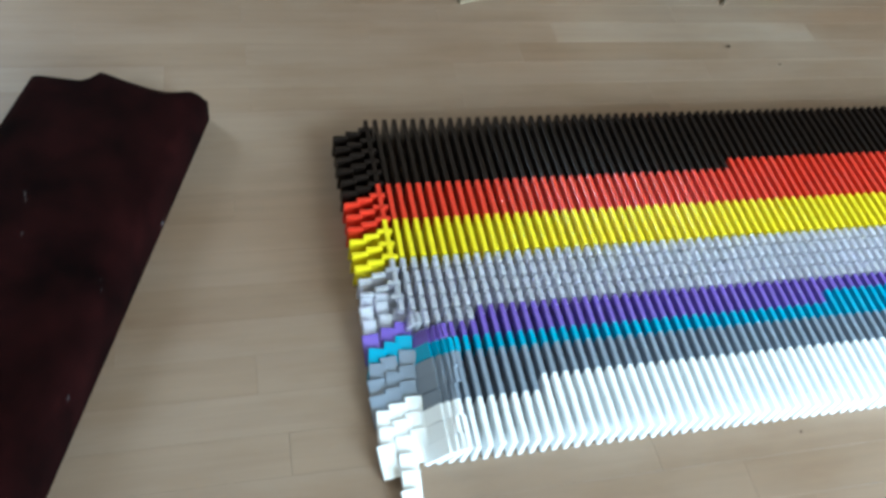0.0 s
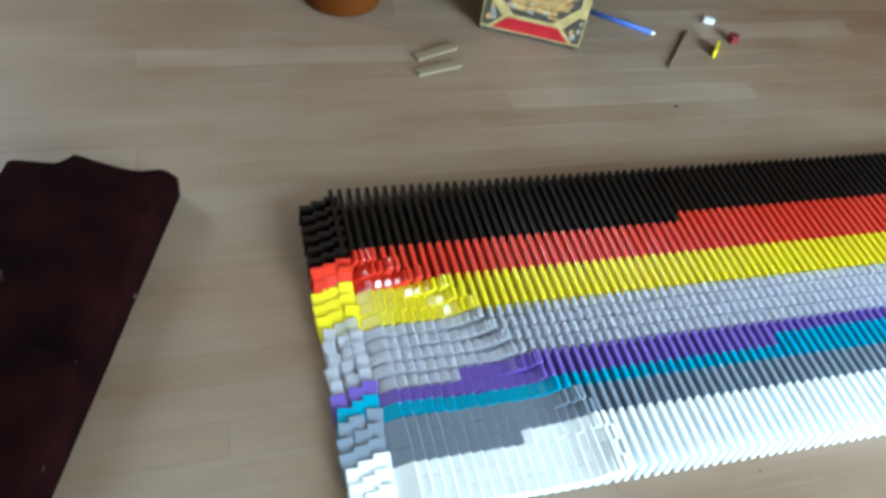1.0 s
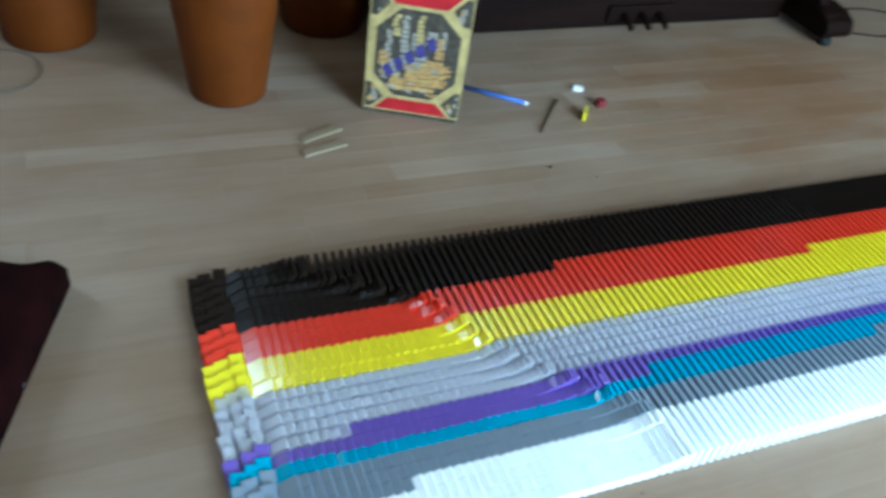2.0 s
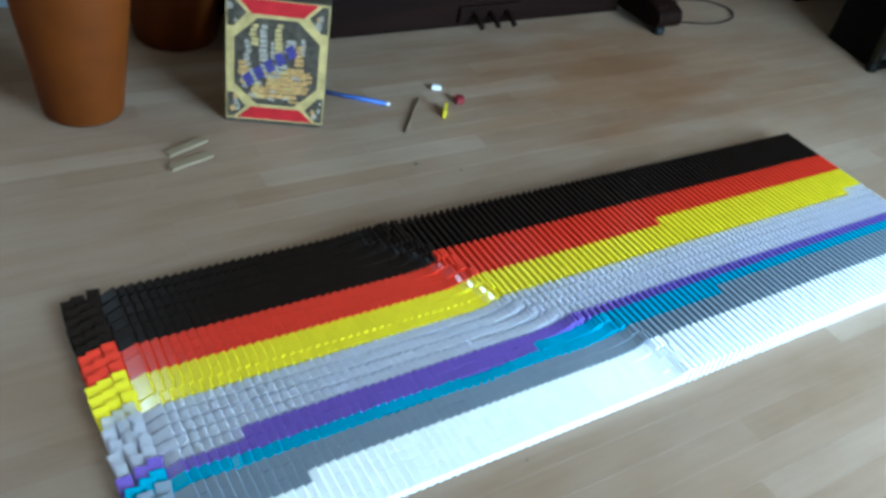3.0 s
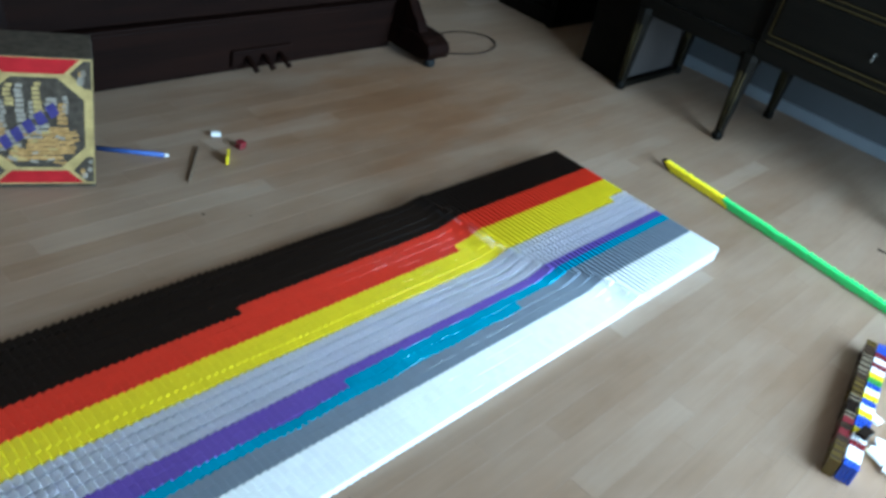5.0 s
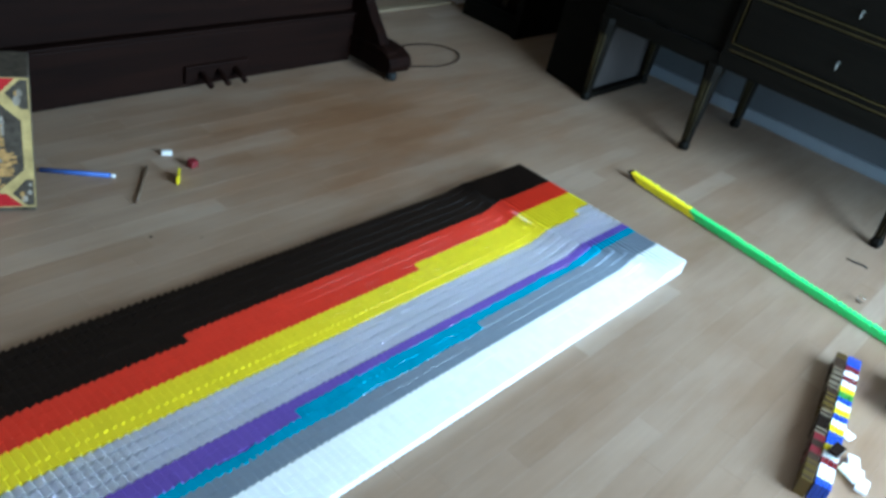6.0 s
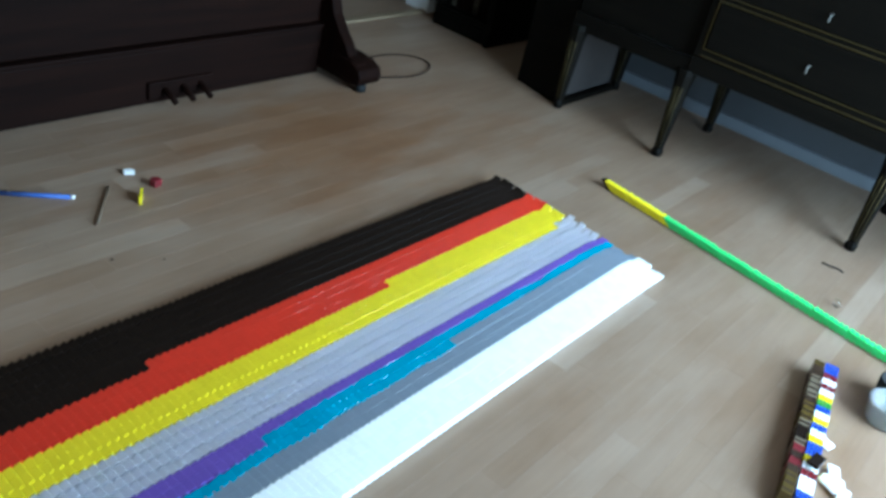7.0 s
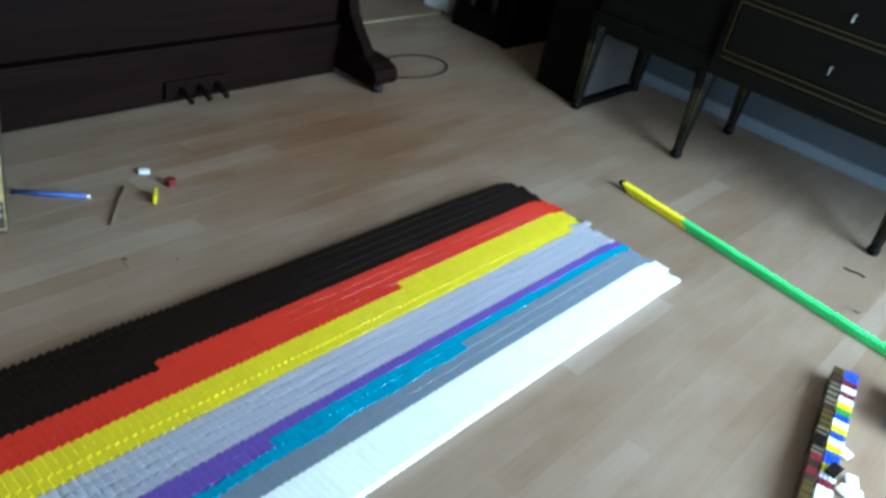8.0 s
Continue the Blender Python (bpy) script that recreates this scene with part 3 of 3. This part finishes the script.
# ---- desk against the east wall ----
def desk():
    p = thing("desk", 0, 0, 0, 0, "black lacquered desk with brass lines on tapered legs", "desk")
    fx, bx = 0.855, 1.40
    ya, ym, yb = 0.985, 0.46, -1.02
    part("body", box(fx + 0.004, yb, 0.43, bx, ym, 0.86, 0.004), ebony, p)
    part("top", box(fx - 0.02, yb - 0.02, 0.86, bx + 0.01, ya + 0.02, 0.885, 0.006, 2), ebony, p)
    part("side_body", box(fx + 0.03, ym, 0.415, bx, ya, 0.86, 0.004), ebony, p)
    part("apron", box(fx, yb, 0.365, fx + 0.03, ym, 0.43, 0.003), ebony, p)
    part("apron", box(fx + 0.006, ym, 0.345, fx + 0.03, ya, 0.415, 0.003), ebony, p)
    part("apron", box(bx - 0.03, yb, 0.365, bx, ya, 0.43, 0.003), ebony, p)
    part("apron", box(fx + 0.03, ya - 0.03, 0.345, bx - 0.03, ya, 0.415, 0.003), ebony, p)
    for z in (0.437, 0.462, 0.640, 0.660):
        part("inlay_line", box(fx - 0.0015, yb + 0.02, z, fx + 0.004, ym - 0.03, z + 0.004), brass, p, "thin dull brass inlay line")
    for y in (ym - 0.032, -0.36):
        part("inlay_line", box(fx - 0.0015, y, 0.466, fx + 0.004, y + 0.004, 0.64), brass, p, "thin dull brass inlay line")
    for z0, z1 in ((0.470, 0.634), (0.666, 0.845)):
        for y0, y1 in ((-0.352, 0.42), (-0.99, -0.364)):
            part("drawer_front", box(fx - 0.006, y0, z0, fx + 0.004, y1, z1, 0.003), ebony, p)
    for y, z in ((0.050, 0.545), (0.050, 0.725), (-0.66, 0.545), (-0.66, 0.725)):
        k = part("key", lathe([(0.003, 0), (0.0036, 0.002), (0.0036, 0.006), (0.0025, 0.008), (0.0025, 0.026), (0.001, 0.027)], 12), nickel, p, "small bright metal key")
        k.matrix_basis = pose(fx - 0.006, y, z, 0, -90, 0)
        part("key_tag", lathe([(0.002, -0.024), (0.0032, -0.021), (0.0022, -0.009), (0.001, 0)], 10), nickel, p, "small pale key tassel").matrix_basis = pose(fx - 0.024, y, z)
    for lx, ly in ((0.878, 0.955), (0.878, 0.464), (0.878, -0.332), (0.878, -0.98), (1.372, 0.955), (1.372, 0.464), (1.372, -0.332), (1.372, -0.98)):
        leg = part("leg", lathe([(0.014, 0), (0.021, 0.004), (0.024, 0.02), (0.019, 0.035), (0.032, 0.30), (0.036, 0.33), (0.039, 0.345), (0.039, 0.37)], 8, False), ebony, p)
        leg.matrix_basis = pose(lx, ly, 0, 0, 0, 22.5)
        for a in (150, 180, 210):
            ca, sa = math.cos(radians(a)), math.sin(radians(a))
            pts = [(lx + ca * 0.0190, ly + sa * 0.0190, 0.045), (lx + ca * 0.0318, ly + sa * 0.0318, 0.30)]
            part("flute", tube(pts, 0.0016, 6), brass, p, "thin brass line down the leg")
    part("stretcher", box(0.885, 0.943, 0.004, 1.365, 0.967, 0.03, 0.003), ebony, p)


desk()


def dark_cabinet():
    p = thing("cabinet", 0, 0, 0, 0, "low black cabinet with a raw board side beside the desk", "cabinet")
    part("body", prism([(0.90, 0.995), (1.40, 0.995), (1.40, 1.235), (0.96, 1.235)], 0.0, 0.80, "z", 0.004), ebony, p)
    part("side_panel", box(0.985, 0.986, 0.02, 1.395, 0.993, 0.76, 0.002), beige_board, p, "raw beige board side panel")
    q = thing("bookcase", 0, 0, 0, 0, "dark wooden bookcase against the wall in shade", "bookcase")
    part("side", box(1.14, 1.56, 0, 1.52, 1.59, 1.7, 0.003), ebony, q)
    part("side", box(1.20, 1.93, 0, 1.52, 1.96, 1.7, 0.003), ebony, q)
    part("back", box(1.50, 1.59, 0, 1.52, 1.93, 1.7), ebony, q)
    part("plinth", box(1.16, 1.59, 0, 1.18, 1.93, 0.07, 0.002), ebony, q)
    for z in (0.07, 0.42, 0.78, 1.14, 1.5):
        part("shelf", box(1.17, 1.59, z, 1.50, 1.93, z + 0.025, 0.002), ebony, q)
    rng = random.Random(2)
    y = 1.605
    while y < 1.90:
        w = rng.uniform(0.018, 0.04)
        h = rng.uniform(0.22, 0.30)
        col = rng.choice((mahogany, ebony, mahogany, card_dark))
        tagged(part("book", box(1.24, y, 0.095, 1.42, y + w, 0.095 + h, 0.003), col), "dark bound book standing on the low shelf", "book", "books on the shelf")
        y += w + 0.002


dark_cabinet()


# ---- buckets, box and small things on the floor ----
def bucket(x, y, rb, rt, h, label):
    p = thing("bucket", x, y, 0, 0, label, "bucket", "row of buckets")
    prof = [(rb * 0.9, 0), (rb * 0.97, 0.004), (rb, 0.012), (rb + (rt - rb) * 0.5, h * 0.5), (rt, h - 0.02), (rt, h), (rt - 0.006, h), (rt - 0.008, h - 0.02), (rb - 0.006, 0.02), (0.01, 0.016)]
    part("shell", lathe(prof, 48), terracotta, p)
    bm = lathe([(rt + 0.001, h - 0.03), (rt + 0.006, h - 0.026), (rt + 0.006, h - 0.004), (rt + 0.001, h + 0.001)], 48)
    part("rim", bm, rim_brown, p, "darker brown rim band")


bucket(-1.967, 1.405, 0.102, 0.150, 0.42, "orange-brown tapered bucket standing on the parquet")
bucket(-2.40, 1.775, 0.125, 0.165, 0.42, "orange-brown tapered bucket standing near the wall")
bucket(-1.615, 1.775, 0.125, 0.165, 0.42, "orange-brown tapered bucket standing beside the piano")


def block_box():
    """Upright box with a printed front: octagonal picture, red end fields, corner pictures, cream borders."""
    a, b = Vector((-1.633, 1.252)), Vector((-1.396, 1.143))
    w = (b - a).length
    turn = math.degrees(math.atan2(b.y - a.y, b.x - a.x))
    h = 0.362
    p = thing("toy_block_box", a.x, a.y, 0, turn, "upright printed box of wooden blocks with red and cream borders", "box")
    part("carton", box(0, 0.002, 0, w, 0.15, h, 0.003, 2), card_dark, p, "dark carton body")

    def face(name, outline, mat, d0, d1, label=""):
        return part(name, prism(outline, d0, d1, "y"), mat, p, label)

    face("front_print", [(0.001, 0.012), (w - 0.001, 0.012), (w - 0.001, h - 0.002), (0.001, h - 0.002)], card_cream, -0.0005, 0.0025, "cream printed front")
    x0, x1, z0, z1 = 0.022, w - 0.022, 0.062, h - 0.052
    c = 0.058
    octagon = [(x0 + c, z0), (x1 - c, z0), (x1, z0 + c), (x1, z1 - c), (x1 - c, z1), (x0 + c, z1), (x0, z1 - c), (x0, z0 + c)]
    pic = face("picture", octagon, card_dark, -0.0012, 0.0, "dark octagonal picture of block towers")
    for zz0, zz1, flip in ((0.016, 0.052, 1), (h - 0.042, h - 0.003, -1)):
        big, small = (0.030, 0.066)
        lo, hi = (big, small) if flip > 0 else (small, big)
        face("red_field", [(lo, zz0), (w - lo, zz0), (w - hi, zz1), (hi, zz1)], card_red, -0.0012, 0.0, "plain red end field")
    for sx in (0, 1):
        for sz in (0, 1):
            pts = [(0.004, 0.018), (0.020, 0.018), (0.052, 0.052), (0.020, 0.092), (0.004, 0.092)]
            if sz:
                pts = [(u, h - v + 0.012) for u, v in pts]
            if sx:
                pts = [(w - u, v) for u, v in pts]
            f = face("corner_picture", pts, card_dark, -0.0012, 0.0, "small dark corner picture")
            rng = random.Random(sx * 2 + sz)
            mu = sum(u for u, _ in pts) / 5
            mv = sum(v for _, v in pts) / 5
            for _ in range(5):
                u, v = mu + rng.uniform(-0.014, 0.010), mv + rng.uniform(-0.026, 0.026)
                r = rng.uniform(0.004, 0.009)
                bm = prism([(u + r * math.cos(k * 1.05), v + 1.3 * r * math.sin(k * 1.05)) for k in range(6)], -0.0017, -0.001, "y")
                part("print_patch", bm, rng.choice((card_grey, card_grey, card_tan)), f)
    # block towers in the picture
    rng = random.Random(9)
    for u0, v0, ww, hh, mat in ((0.048, 0.175, 0.016, 0.075, card_grey), (0.085, 0.19, 0.022, 0.105, card_grey), (0.115, 0.20, 0.012, 0.05, card_grey), (0.04, 0.12, 0.05, 0.05, card_grey), (0.10, 0.085, 0.085, 0.075, card_tan), (0.15, 0.15, 0.055, 0.03, card_tan), (0.13, 0.155, 0.03, 0.035, card_grey), (0.06, 0.08, 0.05, 0.035, card_tan), (0.165, 0.10, 0.05, 0.07, card_tan), (0.03, 0.15, 0.03, 0.04, card_tan), (0.15, 0.22, 0.03, 0.04, card_grey), (0.125, 0.215, 0.02, 0.085, card_cream), (0.175, 0.185, 0.024, 0.06, card_tan), (0.062, 0.235, 0.02, 0.06, card_cream), (0.19, 0.215, 0.014, 0.05, card_grey), (0.08, 0.145, 0.06, 0.04, card_grey)):
        n = max(2, int(hh / 0.012))
        for k in range(n):
            e = ww * (1 - 0.35 * k / n)
            z = v0 + hh * k / n
            du = rng.uniform(-0.003, 0.003)
            bm = prism([(u0 + du + (ww - e) / 2, z), (u0 + du + (ww + e) / 2, z + rng.uniform(-0.002, 0.002)), (u0 + du + (ww + e) / 2, z + 0.8 * hh / n), (u0 + du + (ww - e) / 2, z + 0.8 * hh / n)], -0.0018, -0.001, "y")
            part("print_patch", bm, mat, pic)
    # the heap of loose planks below the towers
    for _ in range(46):
        u, v = rng.uniform(0.045, w - 0.045), rng.uniform(0.072, 0.165)
        if abs(u - w / 2) > 0.05 + (v - 0.06) * 0.9:
            continue
        a_, l_, k_ = rng.uniform(-0.6, 0.6), rng.uniform(0.012, 0.026), rng.uniform(0.002, 0.0045)
        ca, sa = math.cos(a_), math.sin(a_)
        q = [(u + sx * l_ * ca - sy * k_ * sa, v + sx * l_ * sa + sy * k_ * ca) for sx, sy in ((-0.5, -1), (0.5, -1), (0.5, 1), (-0.5, 1))]
        part("print_patch", prism(q, -0.0022 + rng.uniform(0, 0.0003), -0.001, "y"), rng.choice((card_tan, card_tan, card_cream, card_grey)), pic)
    # the printed name as a row of plain slanting bars
    for k in range(5):
        u, v = 0.056 + 0.027 * k, 0.112 + 0.022 * k
        q = [(u, v), (u + 0.019, v + 0.015), (u + 0.005, v + 0.046), (u - 0.014, v + 0.031)]
        part("print_bar", prism(q, -0.0028, -0.0016, "y"), card_violet, pic, "violet printed bar")


block_box()


def stick(name, a, b, r, mat, label, category, sides=6, tip=None):
    a, b = Vector(a), Vector(b)
    p = thing(name, 0, 0, 0, 0, label, category)
    d = (b - a).normalized()
    part("shaft", tube([a + d * 0.0, a + d * (b - a).length * 0.5, b - d * 0.012], r, sides), mat, p)
    if tip:
        part("tip", tube([b - d * 0.012, b - d * 0.006, b], r * 0.8, sides), tip, p)
    return p


stick("pencil", (-1.305, 1.318, 0.0065), (-1.150, 1.204, 0.0065), 0.0065, pencil_blue, "blue lacquered pencil with a white end lying on the floor", "pencil", 6, paper)
stick("rod", (-1.048, 1.216, 0.004), (-1.171, 1.060, 0.004), 0.004, dark_rod, "thin dark wooden stick lying on the floor", "stick", 8, dark_rod)


def small_things():
    # pale wooden planks
    for (xa, ya), (xb, yb), z in (((-1.828, 1.128), (-1.710, 1.176), 0), ((-1.838, 1.069), (-1.706, 1.106), 0)):
        turn = math.degrees(math.atan2(yb - ya, xb - xa))
        ob = part("wooden_plank", box(0, -0.012, 0, 0.12, 0.012, 0.008, 0.0008), pine)
        ob.matrix_basis = pose(xa, ya, z, 0, 0, turn)
        tagged(ob, "pale pine building plank lying on the floor", "wooden block", "loose building planks")
    lying = (("yellow", -1.024, 1.102, 143),)
    for colour, x, y, turn in lying:
        domino(colour, pose(x, y, D / 2, 90, 0, turn), "lying flat on the parquet among small tools", "loose dominoes")
    bm = prism([(-0.015, -0.008), (0.015, -0.009), (0.016, 0.006), (0.004, 0.011), (-0.015, 0.008)], 0, 0.012, "z", 0.002)
    ob = part("eraser", bm, paper)
    ob.matrix_basis = pose(-0.955, 1.262, 0, 0, 0, -25)
    tagged(ob, "small white rubber eraser lying on the floor", "eraser")
    bm = prism([(-0.014, -0.012), (0.012, -0.014), (0.016, 0.006), (0.002, 0.016), (-0.014, 0.010)], 0, 0.022, "z", 0.003)
    ob = part("sharpener", bm, M["maroon"])
    ob.matrix_basis = pose(-0.928, 1.170, 0, 0, 0, 15)
    tagged(ob, "small dark red pencil sharpener on the floor", "sharpener")
    for x, y, size in ((-1.221, 0.908, 0.0045), (-1.496, -0.023, 0.002), (-1.115, 0.845, 0.003)):
        bm = bmesh.new()
        bmesh.ops.create_icosphere(bm, subdivisions=1, radius=size)
        for v in bm.verts:
            v.co.z = max(0.0, 0.6 * v.co.z + 0.4 * size)
        ob = part("crumb", bm, cable_skin)
        ob.matrix_basis = pose(x, y, 0, 0, 0, 40 * x)
        tagged(ob, "tiny dark crumb lying on the parquet", "crumb", "crumbs on the floor")
    # clear hoop near the buckets
    pts = [(-2.54 + 0.112 * math.cos(a), 1.572 + 0.115 * math.sin(a), 0.003) for a in np.linspace(0, 2 * math.pi, 48, endpoint=False)]
    tagged(part("wire_hoop", tube(pts, 0.0028, 8, True), dark_rod), "thin dark wire hoop lying on the floor", "hoop")
    # cable loop at the piano's foot
    pts = []
    for k in range(33):
        a = -2.0 + 4.0 * k / 32
        pts.append((0.50 + 0.185 * math.cos(a), 1.565 + 0.115 * math.sin(a), 0.004))
    pts = [(0.20, 1.60, 0.004), (0.30, 1.505, 0.004)] + pts + [(0.33, 1.70, 0.004), (0.22, 1.76, 0.004)]
    tagged(part("power_cable", tube(pts, 0.0035, 8), cable_skin), "dark brown power cable looped on the floor beside the piano", "cable")
    # glass marble and bits near the waiting line
    bm = bmesh.new()
    bmesh.ops.create_uvsphere(bm, u_segments=28, v_segments=18, radius=0.013)
    for f in bm.faces:
        f.smooth = True
    ob = part("marble", bm, glass)
    ob.matrix_basis = pose(0.420, -0.426, 0.013)
    tagged(ob, "clear glass marble lying on the floor", "marble")
    pts = [(0.667, -0.300, 0.003), (0.668, -0.325, 0.003), (0.676, -0.350, 0.004), (0.672, -0.372, 0.003)]
    tagged(part("wire_piece", tube(pts, 0.003, 8), black_rubber), "short curved piece of dark wire", "wire")


small_things()


def tubs():
    """A clear tub and a dark round lid near the stock."""
    p = thing("plastic_tub", -0.045, -0.695, 0, 0, "clear plastic tub standing on the floor", "tub")
    part("wall", lathe([(0.04, 0), (0.046, 0.003), (0.055, 0.06), (0.057, 0.062), (0.053, 0.06), (0.044, 0.006), (0.01, 0.005)], 32), film_plastic, p)
    part("rim", lathe([(0.056, 0.058), (0.060, 0.060), (0.060, 0.064), (0.056, 0.064)], 32), film_plastic, p)
    q = thing("dark_pot", 0.055, -0.690, 0, 0, "small black plastic pot standing on the floor", "pot")
    part("shell", lathe([(0.045, 0), (0.05, 0.004), (0.055, 0.07), (0.052, 0.07), (0.046, 0.01), (0.01, 0.008)], 32), black_rubber, q)


tubs()


def blanket():
    """Thick folded blanket with a wavy end and rounded edges."""
    n, m_ = 60, 26
    c0, c1 = Vector((-2.408, 0.655)), Vector((-2.690, -0.20))
    along = (c1 - c0).normalized()
    across = Vector((along.y, -along.x))
    if across.x > 0:
        across = -across
    bm = bmesh.new()
    wide, long_ = 0.30, 0.95
    top = []
    for i in range(n + 1):
        u = i / n
        line = []
        for j in range(m_ + 1):
            v = j / m_
            s, w = u * long_, v * wide
            end = (0.040 * min(1.0, max(0.0, (w - 0.05) / 0.13)) ** 1.4 - 0.026 * min(1.0, max(0.0, (w - 0.185) / 0.018))) * (1 - u) + 0.012 * math.exp(-((w - 0.02) / 0.03) ** 2) * (1 - u)
            q = c0 + along * (s - 0.055 - end + 0.045 * v * (1 - u)) + across * w
            edge = min(min(w, wide - w) / 0.05, min(s, long_ - s) / 0.05, 1.0)
            z = 0.045 + 0.045 * math.sqrt(max(0.0, 1 - (1 - edge) ** 2)) + 0.010 * noise.noise(Vector((q.x * 7, q.y * 5, 0.3))) * edge
            line.append(bm.verts.new((q.x, q.y, z)))
        top.append(line)
    for i in range(n):
        for j in range(m_):
            bm.faces.new((top[i][j], top[i][j + 1], top[i + 1][j + 1], top[i + 1][j])).smooth = True
    rim = [top[0][j] for j in range(m_ + 1)] + [top[i][m_] for i in range(1, n + 1)] + [top[n][j] for j in range(m_ - 1, -1, -1)] + [top[i][0] for i in range(n - 1, 0, -1)]
    mid = [bm.verts.new((v.co.x, v.co.y, 0.012)) for v in rim]
    k = len(rim)
    for i in range(k):
        bm.faces.new((rim[i], rim[(i + 1) % k], mid[(i + 1) % k], mid[i])).smooth = True
    low = [bm.verts.new((v.co.x, v.co.y, 0.0)) for v in mid]
    for i in range(k):
        bm.faces.new((mid[i], mid[(i + 1) % k], low[(i + 1) % k], low[i]))
    bm.faces.new(low)
    bmesh.ops.recalc_face_normals(bm, faces=bm.faces)
    tagged(part("folded_blanket", bm, maroon_cloth), "dark maroon folded blanket with pale lint on the floor", "blanket")


blanket()


# ---- parquet strips ----
def parquet():
    """Strips along x; those nearest the walk are separate pieces, the rest one joined part."""
    rng = random.Random(21)
    wide, gap = 0.0655, 0.00025
    rest_v, rest_f = [], []
    meshes = {}

    def strip_mesh(length):
        key = round(length, 3)
        if key not in meshes:
            bm = box(0, 0, -0.0139, length, wide - gap, 0, 0.0003)
            me = bpy.data.meshes.new("strip")
            bm.to_mesh(me)
            bm.free()
            me.materials.append(oak_part)
            meshes[key] = me
        return meshes[key]

    made = 0
    y = SOUTH
    while y < 3.40:
        x = WEST - rng.uniform(0.0, 0.40)
        while x < EAST:
            length = rng.choice((0.42, 0.50, 0.58, 0.66))
            x0, x1 = max(x, WEST if y < NORTH else -0.8), min(x + length, EAST)
            if x1 - x0 > 0.02:
                near = -2.35 < x0 < 0.9 and -0.72 < y < 1.62 and x1 - x0 > 0.3
                if near and made < 300:
                    ob = new("strip", strip_mesh(x1 - x0 - gap))
                    ob.parent = floor
                    ob.matrix_basis = pose(x0, y, 0)
                    made += 1
                else:
                    b = len(rest_v)
                    xa, xb, ya, yb = x0, x1 - gap, y, y + wide - gap
                    rest_v.extend([(xa, ya, -0.0139), (xb, ya, -0.0139), (xb, yb, -0.0139), (xa, yb, -0.0139), (xa, ya, 0), (xb, ya, 0), (xb, yb, 0), (xa, yb, 0)])
                    rest_f.extend([tuple(b + i for i in f) for f in ((4, 5, 6, 7), (0, 1, 5, 4), (1, 2, 6, 5), (2, 3, 7, 6), (3, 0, 4, 7))])
            x += length
        y += wide
    me = bpy.data.meshes.new("parquet_rest")
    me.from_pydata(rest_v, [], rest_f)
    me.materials.append(oak_rest)
    ob = new("parquet_rest", me)
    ob.parent = floor
    tagged(ob, kind="stuff")


parquet()


def motions():
    for ob, rows in MOVES:
        walk(ob, rows)


motions()
